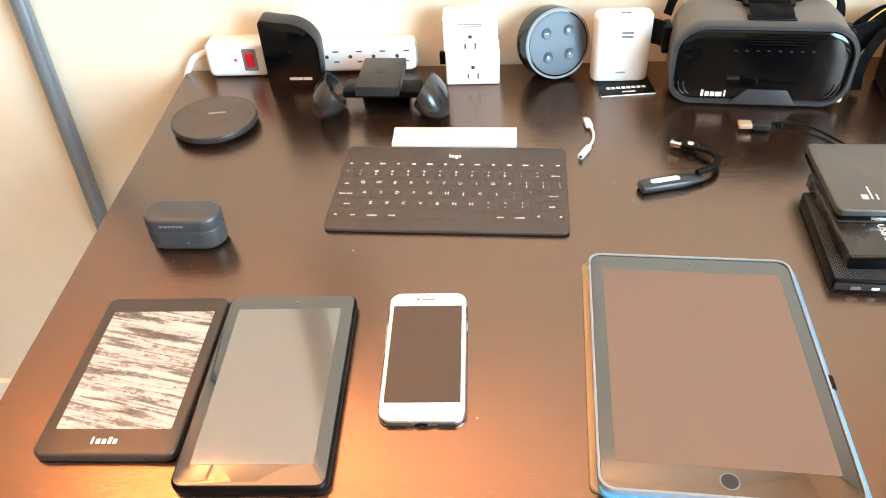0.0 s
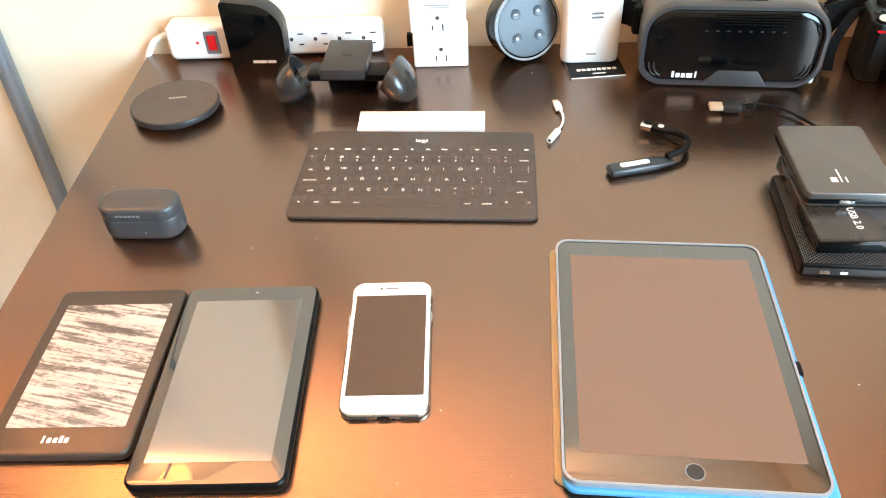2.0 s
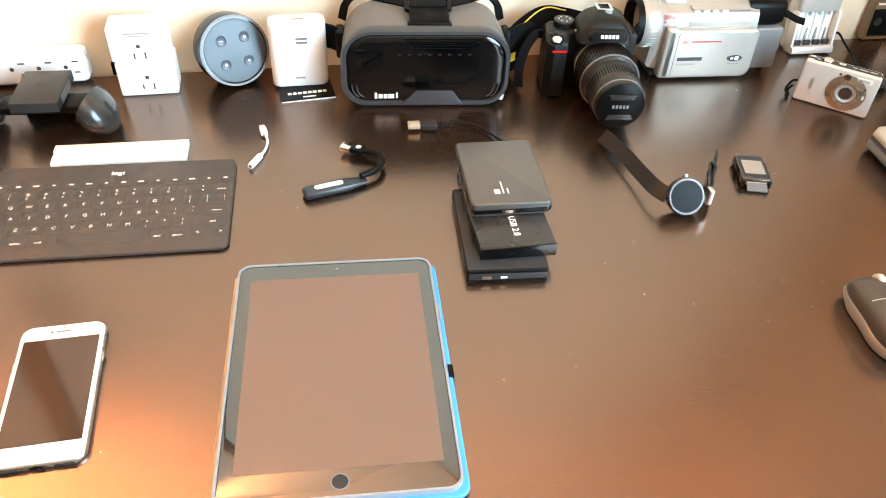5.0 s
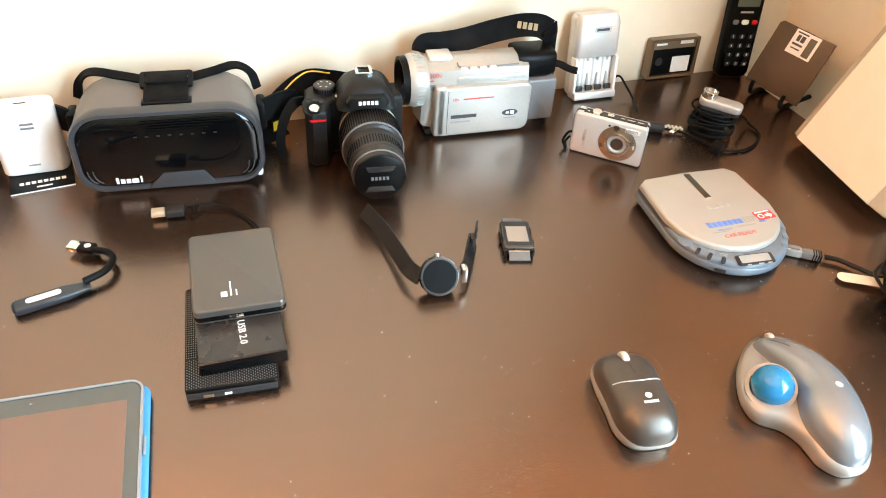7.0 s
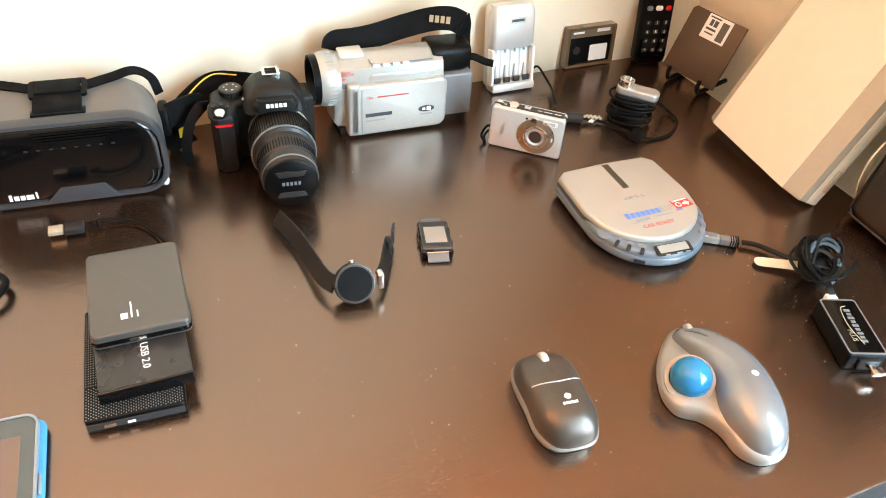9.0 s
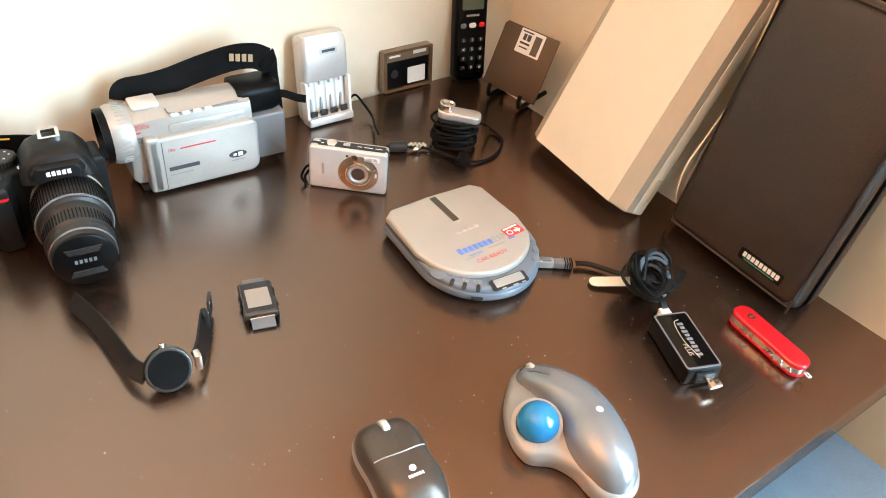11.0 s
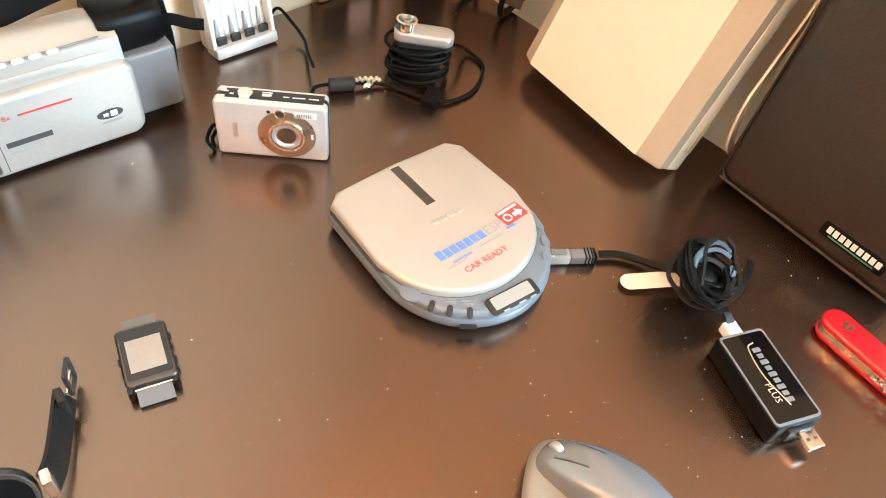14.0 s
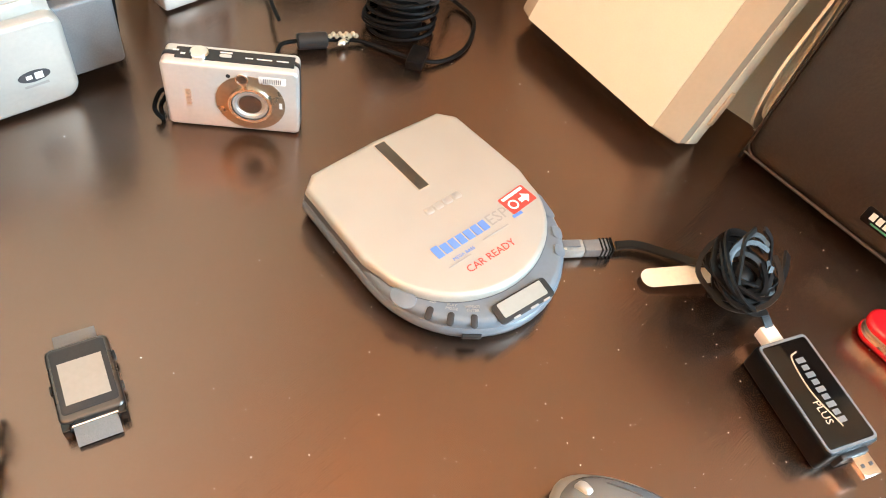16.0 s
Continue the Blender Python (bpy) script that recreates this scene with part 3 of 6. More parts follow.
# the rubber's base is lightened by the brownish sheen on the top
part("top_face", lathe([(0.0488, 0.0), (0.0484, 0.0004), (0.0001, 0.0004)], 72), mat("soft_touch_rubber", (0.052, 0.043, 0.038), 0.46, bump=0.2, scale=1500), qi, "matte soft-touch top", up(0.0107))
bars("brand_mark", [(-0.0085 + i * 0.0042, 0, 0.0032, 0.0030) for i in range(5)], M_LETTER_DIM, qi, up(0.0111, 0.002, 0.008, 2))

# ---- earbud case ----
buds = thing("earbud_case", "dark grey rounded earbud charging case, lid closed", "earbud case", pose(0.1025, -0.3585, 0, 0, 0, -2.5))
M_BUDS = mat("slate_grey_soft_plastic", (0.040, 0.041, 0.043), 0.34, bump=0.08, scale=1300, vary=0.05)
st = rrect(0.0755, 0.0360, 0.0178, 10)
part("body", slab(st, 0.0, 0.0235, 0.0015, 3, low=0.006), M_BUDS, buds)
part("lid", slab(st, 0.0238, 0.0370, 0.0045, 4, low=0.0004), M_BUDS, buds, "flat hinged lid")
bars("brand_mark", [(-0.010 + i * 0.004, 0, 0.0028, 0.0022) for i in range(6)], M_GREY, buds, on_front(-0.006, 0.0300, -0.0180))
mark("status_light", disc(0.0011, 10), M_GREY, buds, on_front(0.006, 0.0105, -0.0180))


# ---- power strip ----
strip = thing("power_strip", "white plastic power strip with a red lit switch", "power strip", pose(0.1770, -0.0020, 0, 0, 0, -1.7))
sec = rrect(0.028, 0.040, 0.006, 4)
part("body", loft([[(x, y - 0.004, z + 0.022) for y, z in inset(sec, d)] for x, d in ((-0.060, 0.0), (0.128, 0.0), (0.1335, 0.0025), (0.136, 0.008))]), M_WHITE, strip)
part("switch_end", slab(rrect(0.080, 0.046, 0.008), 0, 0.032, 0.005), M_WHITE, strip, "wider end block with the switch", pose(-0.098, 0.009, 0.024, 90, 0, 0))
sw = part("switch_plate", slab(rrect(0.018, 0.030, 0.0015, 2), 0, 0.0012), M_GREY, strip, "grey switch surround", on_front(-0.080, 0.025, -0.0228))
part("rocker", slab(rrect(0.011, 0.020, 0.0012, 2), 0, 0.0028, 0.0008, 2), M_RED, sw, "red rocker switch")
mark("reset_button", disc(0.002, 14), M_REDPRINT, strip, on_front(-0.099, 0.025, -0.0228), 0.001)
for i in range(4):
    x = 0.030 + i * 0.0305
    o = part("socket", slab(rrect(0.027, 0.034, 0.003, 3), 0, 0.0002), M_WHITE, strip, "", on_front(x, 0.024, -0.0180))
    mark("slot", flat(0.0075, 0.0018), M_DARKPRINT, o, up(0.0003, 0.002, 0.007))
    mark("slot", flat(0.0062, 0.0018), M_DARKPRINT, o, up(0.0003, 0.002, -0.007))
    mark("earth_hole", rrect(0.0046, 0.0048, 0.0018, 3), M_DARKPRINT, o, up(0.0003, -0.010, 0))
bars("writing", [(0, 0.008, 0.0014, 0.004), (0, 0.001, 0.0014, 0.006), (0, -0.007, 0.0014, 0.005)], M_LETTER_DIM, strip, on_front(-0.1075, 0.024, -0.0226))
part("cord", tube([(-0.138, 0.004, 0.024), (-0.152, 0.002, 0.023), (-0.168, -0.002, 0.012), (-0.182, -0.006, -0.03), (-0.186, -0.006, -0.16), (-0.18, 0.0, -0.7)], 0.0042), M_WHITE, strip, "white power cord over the desk's edge")

# black curved card-like box in front of the strip
reader_box = thing("network_extender", "tall black plastic device with a rounded top corner", "extender", pose(0.1240, -0.0500, 0, 0, 0, -3))
prof = [(0.0, 0.0)] + [(0.067, 0.0), (0.0685, 0.008), (0.0705, 0.050)] + [(0.0305 + 0.040 * math.cos(radians(a)), 0.050 + 0.036 * math.sin(radians(a))) for a in range(10, 91, 10)] + [(0.006, 0.0895), (0.001, 0.0885), (-0.001, 0.084)]
part("front_face", slab(prof, 0, 0.0016, 0.0005, 2), M_BLACK_GLOSS, reader_box, "flat glossy black front", pose(0, 0, 0, 90, 0, 0) @ up(0.0))
part("shell", slab(prof, -0.026, 0.0, 0.003, 3, low=0.001), M_DGREY, reader_box, "dark grey shell", pose(0, 0, 0, 90, 0, 0))
bars("brand_mark", [(0.036, 0.0, 0.017, 0.0036), (0.051, 0.0, 0.011, 0.0034)], M_LETTER, reader_box, on_front(0, 0.012, -0.0017))
part("vent", box(0.002, 0.010, 0.010, at=(0.0690, 0.008, 0.012)), M_BLACK, reader_box)


# ---- game grip ----
grip = thing("game_grip", "black plastic game controller grip holding a grey box", "controller grip", pose(0.2745, -0.1060, 0, 0, 0, -4))
part("bridge", box(0.096, 0.034, 0.010, at=(0, 0.006, 0.014), bevel=0.004), M_BLACK, grip)


def shell_handle(sx):
    """A rounded horn, cut slantwise and hollowed towards the middle."""
    bm = ball(1.0, 0.0215, 0.0370, 0.0340, seg=40, m=None)
    bmesh.ops.transform(bm, matrix=pose(sx * 0.0570, -0.014, 0.0245, 14, -sx * 34, sx * 10), verts=bm.verts)
    cut = bmesh.ops.bisect_plane(bm, geom=bm.verts[:] + bm.edges[:] + bm.faces[:], plane_co=(sx * 0.0570, -0.006, 0.0330), plane_no=(-sx * 0.86, 0.22, 0.46), clear_outer=True)
    rim = [e for e in cut["geom_cut"] if isinstance(e, bmesh.types.BMEdge)]
    cap = bmesh.ops.edgeloop_fill(bm, edges=rim)["faces"]
    for d, k in ((0.0016, -0.0005), (0.0030, -0.0090)):
        bmesh.ops.inset_region(bm, faces=cap, thickness=d, depth=k)
    return bm


M_GRIP = mat("dark_grey_gloss_plastic", (0.022, 0.020, 0.019), 0.24, vary=0.06, spec=0.6)
for s in (-1, 1):
    part("handle", shell_handle(s), M_GRIP, grip, "pointed glossy handle")
part("box", box(0.052, 0.076, 0.0125, at=(-0.002, 0.014, 0.0245), bevel=0.0015), M_DGREY, grip, "flat grey box held in the middle")
part("box_label", slab(flat(0.010, 0.040), 0, 0.0003), M_GREY, grip, "", pose(0.0243, 0.012, 0.031, 0, 90, 0))
mark("brand_mark", disc(0.006, 16), M_DGREY, grip, up(0.0371, -0.002, 0.018), 0.0004)
part("foot", box(0.060, 0.014, 0.014, at=(0, 0.024, 0.0), bevel=0.002), M_BLACK, grip)


# ---- wall tap ----
tap = thing("outlet_adapter", "white plastic plug-in adapter with two outlets", "outlet adapter", pose(0.3845, -0.0630, 0, 0, 0, -1.5))
part("lower_block", slab(rrect(0.067, 0.044, 0.003), 0, 0.040, 0.0025), M_WHITE, tap, "", pose(0, 0.040, 0.022, 90, 0, 0))
part("upper_block", slab(rrect(0.067, 0.042, 0.003), 0, 0.040, 0.0025), M_WHITE, tap, "", pose(-0.0025, 0.043, 0.0645, 90, 0, 0))
for z, y, dx in ((0.0165, -0.0002, 0.0005), (0.0555, 0.0028, -0.0025)):
    o = part("socket", slab(rrect(0.027, 0.026, 0.004, 3), 0, 0.0005), M_WHITE, tap, "", on_front(dx, z, y))
    mark("slot", flat(0.0017, 0.0068), M_DARKPRINT, o, up(0.0005, -0.0062, -0.004))
    mark("slot", flat(0.0017, 0.0080), M_DARKPRINT, o, up(0.0005, 0.0062, -0.004))
    mark("earth_hole", rrect(0.0046, 0.0046, 0.0018, 3), M_DARKPRINT, o, up(0.0005, 0, 0.008))
bars("writing", [(0, 0, 0.030, 0.0016), (0.002, -0.003, 0.024, 0.0012)], M_LETTER_DIM, tap, on_front(-0.002, 0.079, 0.0028))
part("prong", box(0.010, 0.008, 0.016, at=(-0.037, 0.025, 0.018), bevel=0.001), M_BLACK, tap, "black plug at its side")

# ---- round speaker ----
dot = thing("smart_speaker", "round dark blue-grey smart speaker leaning on the wall", "speaker", pose(0.4905, -0.0480, 0.0445, 0, 0, 19) @ pose(0, 0, 0, 75, 0, 0))
M_DOT = mat("slate_plastic", (0.032, 0.046, 0.062), 0.34, vary=0.04)
part("body", lathe([(0.0001, -0.030), (0.0415, -0.030), (0.0436, -0.028), (0.0436, -0.003), (0.0425, 0.0), (0.0001, 0.0)], 64), M_BLACK_GLOSS, dot, "glossy black side wall")
part("light_ring", ring(0.0402, 0.0428, -0.001, 0.0008, 64), M_GREY, dot, "grey rim")
part("top_face", lathe([(0.0384, 0.0), (0.0380, 0.0006), (0.0001, 0.0006)], 64), M_DOT, dot, "slate grey front face")
hole = finish(slab(flat(0.0010, 0.0021), 0, 0.0003), "perforation", M_DARKPRINT, False)
for i in range(84):
    a = 2 * math.pi * i / 84
    again("perforation", hole, dot, pose(0.0366 * math.cos(a), 0.0366 * math.sin(a), 0.0005, 0, 0, math.degrees(a) + 90))
for i, a in enumerate((45, 135, 225, 315)):
    b = part("button", lathe([(0.0066, 0.0), (0.0062, 0.0005), (0.0054, 0.0002), (0.0001, 0.0001)], 28), M_DOT, dot, "", pose(0.0205 * math.cos(radians(a)), 0.0205 * math.sin(radians(a)), 0.0006))
    if i == 1:
        mark("sign", flat(0.005, 0.0008), M_LETTER, b, up(0.0004))
    else:
        mark("sign", disc(0.0018 if i != 3 else 0.0016, 4 if i == 3 else 12), M_LETTER, b, up(0.0004))
mark("microphone", disc(0.0006, 8), M_DARKPRINT, dot, up(0.0007))

# ---- white plug-in speaker on its leaflet ----
leaf = thing("leaflet", "small black booklet with white print, closed", "booklet", pose(0.5705, -0.0780, 0, 0, 0, 4))
part("pages", box(0.0660, 0.0500, 0.0016, at=(0, 0, 0.0002)), M_LETTER, leaf, "white paper pages")
part("cover", box(0.0668, 0.0508, 0.0004, at=(0, 0.0004, 0.0018)), M_BLACK, leaf, "black printed cover")
bars("brand_mark", [(-0.022 + i * 0.0062, 0, 0.0046, 0.0050) for i in range(8)], M_LETTER, leaf, up(0.0022, 0.001, -0.0085))
bars("small_mark", [(0, 0, 0.016, 0.0024)], M_LETTER, leaf, up(0.0022, 0.002, -0.0185))
flex = thing("plug_in_speaker", "white rounded plug-in speaker standing on a black leaflet", "speaker", pose(0.5665, -0.0555, 0.0024, 0, 0, -1))
part("body", slab(rrect(0.069, 0.030, 0.011, 8), 0, 0.083, 0.004, 4, low=0.002), M_WHITE, flex)
mark("top_slot", rrect(0.013, 0.0022, 0.0008, 3), M_DGREY, flex, up(0.0830, 0.002, -0.002))
for z in (0.0635, 0.0585):
    mark("button", rrect(0.014, 0.0026, 0.0008, 2), M_GREY, flex, on_front(0.004, z, -0.0149))
bars("brand_mark", [(0, 0, 0.012, 0.0020)], M_LETTER_DIM, flex, on_front(0.0, 0.012, -0.0149))


# ---- adapter dongle, small light, cable ----
dongle = thing("audio_adapter", "short white plug-to-jack audio adapter cable", "adapter", pose(0, 0, 0))
part("cable", tube([(0.5165, -0.178, 0.0040), (0.5185, -0.190, 0.0036), (0.5160, -0.205, 0.0030), (0.5090, -0.2205, 0.0036)], 0.0014), M_WHITE, dongle)
part("plug", box(0.0078, 0.015, 0.0050, at=(0, 0, 0.0015), bevel=0.0012), M_WHITE, dongle, "", pose(0.5150, -0.1705, 0, 0, 0, 8))
part("contacts", box(0.0064, 0.0060, 0.0016, at=(0, 0, 0.0030), bevel=0.0004), M_GOLDPLATE, dongle, "", pose(0.5138, -0.1600, 0, 0, 0, 8))
jk = part("jack", rod(0.0036, 0.022, n=20, bevel=0.0006), M_WHITE, dongle, "", pose(0.5095, -0.2195, 0.0037, 90, 0, -31))
mark("jack_hole", disc(0.0018, 12), M_DARKPRINT, jk, up(0.0218))

ulight = thing("usb_light", "black bendable usb reading light with a white strip", "usb light", pose(0, 0, 0))
part("stem", tube([(0.6225, -0.2340, 0.0075), (0.6345, -0.2420, 0.0085), (0.6395, -0.2560, 0.0095), (0.6310, -0.2720, 0.0095), (0.6120, -0.2810, 0.0085)], 0.0036, scales=lambda t: 1.0), M_RUBBER, ulight, "flexible black stem")
pl = part("plug", box(0.0135, 0.017, 0.0070, at=(0, 0, 0.0040), bevel=0.002), M_BLACK, ulight, "", pose(0.6160, -0.2290, 0, 0, 0, 60))
part("connector", box(0.0120, 0.0125, 0.0046, at=(0, 0.0135, 0.0052), bevel=0.0004), M_CHROME, pl, "bare metal usb connector")
mark("brand_mark", disc(0.0034, 6), M_LETTER, pl, up(0.0111, 0, -0.001), 0.0003)
hd = part("head", loft([[(x, y, z) for y, z in inset(rrect(0.0170, 0.0090, 0.0035, 4), d)] for x, d in ((-0.036, 0.0035), (-0.0335, 0.0006), (-0.030, 0.0), (0.012, 0.0), (0.024, 0.0022), (0.033, 0.0032))]), mat("blue_black_plastic", (0.016, 0.022, 0.028), 0.3, vary=0.05), ulight, "", pose(0.5850, -0.2910, 0.0050, 0, 0, 12))
part("light_strip", slab(rrect(0.031, 0.0070, 0.003, 4), 0, 0.0008, 0.0003, 2), M_LETTER, hd, "frosted white light strip", up(0.0043, -0.008, 0))

# ---- drives stacked on one another ----
low = thing("drive_enclosure", "black perforated metal drive enclosure lying under the stack", "hard drive", pose(0.7325, -0.3930, 0, 0, 0, -6.5), "stack of drives")
part("body", slab(rrect(0.0770, 0.1270, 0.004), 0.0, 0.0140, 0.0015), M_BLACK, low)
part("front_strip", box(0.0740, 0.0016, 0.0070, at=(0, -0.0636, 0.0035), bevel=0.0005), M_DGREY, low)
part("port", box(0.0090, 0.0012, 0.0038, at=(-0.020, -0.0647, 0.0050)), M_CHROME, low, "metal mini usb port")
part("status_light", box(0.0060, 0.0012, 0.0020, at=(-0.004, -0.0647, 0.0056)), M_LETTER, low)
dots = bmesh.new()
for i in range(40):
    for j in range(11):
        x, y = -0.0365 + i * 0.00187, -0.0610 + j * 0.0030 + (i % 2) * 0.0015
        vs = [dots.verts.new((x + 0.00052 * math.cos(radians(60 * k)), y + 0.00075 * math.sin(radians(60 * k)), 0.01425)) for k in range(6)]
        dots.faces.new(vs)
for j in range(32):
    for i in range(5):
        x, y = -0.0368 + i * 0.0019, -0.026 + j * 0.0027
        vs = [dots.verts.new((x + 0.00052 * math.cos(radians(60 * k)), y + 0.00075 * math.sin(radians(60 * k)), 0.01425)) for k in range(6)]
        dots.faces.new(vs)
pf = part("perforations", dots, M_GREY, low, "pale metal showing through the holes", smooth=False)
pf["kind"] = "stuff"
mid = thing("usb_drive", "thin black aluminium usb drive enclosure in the stack", "hard drive", pose(0.7420, -0.3770, 0.0142, 0, 0, -3.0), "stack of drives")
part("body", slab(rrect(0.0730, 0.1240, 0.003), 0.0, 0.0132, 0.0012), M_BRUSHED_DARK, mid, "matte black sleeve")
part("end_cap", box(0.0738, 0.0030, 0.0136, at=(0, -0.0630, -0.0001), bevel=0.001), M_BLACK_GLOSS, mid)
words("USB 2.0", 0.0092, M_LETTER, mid, pose(0.0020, -0.0330, 0.0133, 0, 0, -90))
top = thing("portable_drive", "black portable hard drive on top of the stack", "hard drive", pose(0.7485, -0.3405, 0.0276, 0, 0, -4.2), "stack of drives")
# brown-grey sheen of the black lid is worked into its base colour
part("body", slab(rrect(0.0800, 0.1090, 0.006), 0.0, 0.0150, 0.0022, 3), mat("satin_black_lid", (0.050, 0.042, 0.036), 0.30, vary=0.05, spec=0.8), top)
part("side_band", slab(rrect(0.0806, 0.1096, 0.0062), 0.0030, 0.0085, 0.0006, 2), M_BLACK_GLOSS, top, "glossy black band")
part("port", box(0.0130, 0.0012, 0.0030, at=(-0.004, -0.0546, 0.0042)), M_CHROME, top)
bars("brand_mark", [(-0.0120, -0.0350, 0.0056, 0.0066)], M_LETTER, top, up(0.0150))
bars("writing", [(-0.0060, -0.0285, 0.0014, 0.0190), (-0.0012, -0.0345, 0.0013, 0.0080)], M_LETTER, top, up(0.0150))

ucable = thing("usb_cable", "black usb cable with a bare metal plug", "usb cable", pose(0, 0, 0))
part("cable", tube([(0.7180, -0.1865, 0.0060), (0.7360, -0.1840, 0.0060), (0.7600, -0.1950, 0.0040), (0.7790, -0.2250, 0.0040), (0.7860, -0.2600, 0.0120), (0.7830, -0.2810, 0.0240), (0.7810, -0.2900, 0.0300)], 0.0014), M_RUBBER, ucable)
pg = part("plug", box(0.0150, 0.0190, 0.0076, at=(0, 0.002, 0.002), bevel=0.0018), M_DGREY, ucable, "moulded grip", pose(0.7065, -0.1880, 0, 0, 0, 84))
part("connector", box(0.0120, 0.0140, 0.0046, at=(0, 0.0190, 0.0037), bevel=0.0004), M_GOLDPLATE, pg, "bare metal connector")
for i in range(3):
    part("relief_ring", rod(0.0030, 0.0018, n=12), M_RUBBER, pg, "", pose(0, -0.0145 - i * 0.0032, 0.006, 90, 0, 0))


# ---- viewer headset ----
M_VRGREY = mat("warm_grey_plastic", (0.105, 0.098, 0.093), 0.42, bump=0.15, scale=900, vary=0.06, spec=0.4)
M_VRRIM = mat("dark_grey_rim", (0.040, 0.040, 0.043), 0.34, vary=0.05, spec=0.4)
vr = thing("headset_viewer", "dark grey phone viewer headset with a glossy black front", "headset", pose(0.7110, -0.1370, 0.0, 0, 0, -7.5))


def standing(pts, y, lift=0.0, k=1.0):
    return [(x * k, y, z * k + lift) for x, z in pts]


face = rrect(0.2020, 0.0990, (0.038, 0.038, 0.030, 0.030), 10)
C = 0.0500
part("body", loft([standing(face, 0.012, C, 0.965), standing(face, 0.030, C, 0.985), standing(face, 0.055, C + 0.002, 0.975), standing(face, 0.080, C + 0.003, 0.94), standing(face, 0.094, C + 0.003, 0.86)]), M_VRGREY, vr, "warm grey shell")
rim_in = inset(face, 0.0055)
rim_bm = loft([standing(face, 0.014, C, 0.992), standing(face, 0.004, C, 1.0), standing(inset(face, 0.0016), 0.0, C), standing(rim_in, -0.0002, C), standing(inset(face, 0.007), 0.004, C)], caps=False)
part("front_rim", rim_bm, M_VRRIM, vr, "dark grey rounded rim")
panel_pts = [(x, z) for x, z in inset(face, 0.0062)]
bulge = []
for k, y in ((1.0, 0.0040), (0.97, 0.0022), (0.90, 0.0010), (0.75, 0.0002), (0.5, -0.0002), (0.2, -0.0004)):
    bulge.append([(x * k, y, z * k + C) for x, z in panel_pts])
panel = part("front_panel", loft(bulge), M_BLACK_GLOSS, vr, "glossy black front panel")
nose = [(0.040, 0.0), (0.027, 0.0190), (-0.017, 0.0190), (-0.036, 0.0)]
part("nose_notch", slab(nose, 0, 0.0045, 0.0012, 2), M_VRRIM, vr, "grey trapezoid notch", on_front(0.006, 0.0030, 0.0030))
for i in range(4):
    part("rib", box(0.090 - i * 0.010, 0.0010, 0.0010, at=(0.020 - i * 0.002, -0.0012, 0.0872 - i * 0.0032)), M_BLACK, panel)
for s in (-1, 1):
    for i in range(3):
        arc = [(s * (0.073 + i * 0.0055) + s * 0.010 * math.cos(radians(a)), 0.0000, 0.030 + 0.016 * math.sin(radians(a))) for a in range(-80, 1, 16)]
        part("groove", tube(arc, 0.0007, 6, 2), M_VRRIM, panel)
bars("writing", [(-0.036 + i * 0.0118, 0, 0.0034, 0.0018) for i in range(8)], M_DGREY, panel, on_front(0.004, 0.0700, -0.0008))
bars("brand_mark", [(-0.014, 0.001, 0.0030, 0.0080), (-0.0085, 0, 0.0048, 0.0056), (-0.0025, 0, 0.0046, 0.0056), (0.0045, 0, 0.0072, 0.0056), (0.0112, 0.0012, 0.0020, 0.0078)], M_LETTER, panel, on_front(-0.046, 0.0150, -0.0006))
part("strap_slot", box(0.052, 0.012, 0.003, at=(0.004, 0.022, 0.0972), bevel=0.001), M_BLACK, vr)
part("strap_loop", ribbon([(0.004, 0.020, 0.0990), (0.004, 0.024, 0.1030), (0.004, 0.040, 0.1050), (0.004, 0.060, 0.1045)], 0.046, 0.0030, up=(0, 0, 1)), M_NYLON, vr, "dark elastic top strap")
bk = part("buckle", frame_strip(rrect(0.056, 0.026, 0.004, 4), rrect(0.046, 0.016, 0.002, 4), 0, 0.0035), M_BLACK, vr, "black plastic slider buckle", pose(0.004, 0.056, 0.1050, 12, 0, 0))
part("velcro_end", box(0.044, 0.018, 0.0030, at=(0, 0, 0.003), bevel=0.001), M_NYLON, bk)
for s in (-1, 1):
    part("strap", ribbon([(0.004 + s * 0.024, 0.062, 0.1045), (0.004 + s * 0.050, 0.074, 0.1050), (s * 0.078, 0.088, 0.1040), (s * 0.094, 0.095, 0.090), (s * 0.100, 0.094, 0.070)], 0.010, 0.0028, up=(0, -0.5, 1)), M_NYLON, vr, "dark elastic strap")
    part("side_lug", box(0.010, 0.026, 0.034, at=(s * 0.102, 0.060, 0.040), bevel=0.003), M_BLACK, vr)
part("side_band", ribbon([(0.105, 0.058, 0.060), (0.122, 0.066, 0.062), (0.136, 0.078, 0.058), (0.142, 0.086, 0.050)], 0.030, 0.003, up=(1, -1, 0.05)), M_NYLON, vr)
part("side_band", ribbon([(-0.105, 0.058, 0.060), (-0.113, 0.066, 0.060), (-0.128, 0.082, 0.056)], 0.030, 0.003, up=(-1, -1, 0.05)), M_NYLON, vr)
part("dial", rod(0.0045, 0.006, n=16, bevel=0.001), M_LETTER, vr, "small pale knob", pose(0.0905, 0.006, 0.0115, 90, 0, 60))


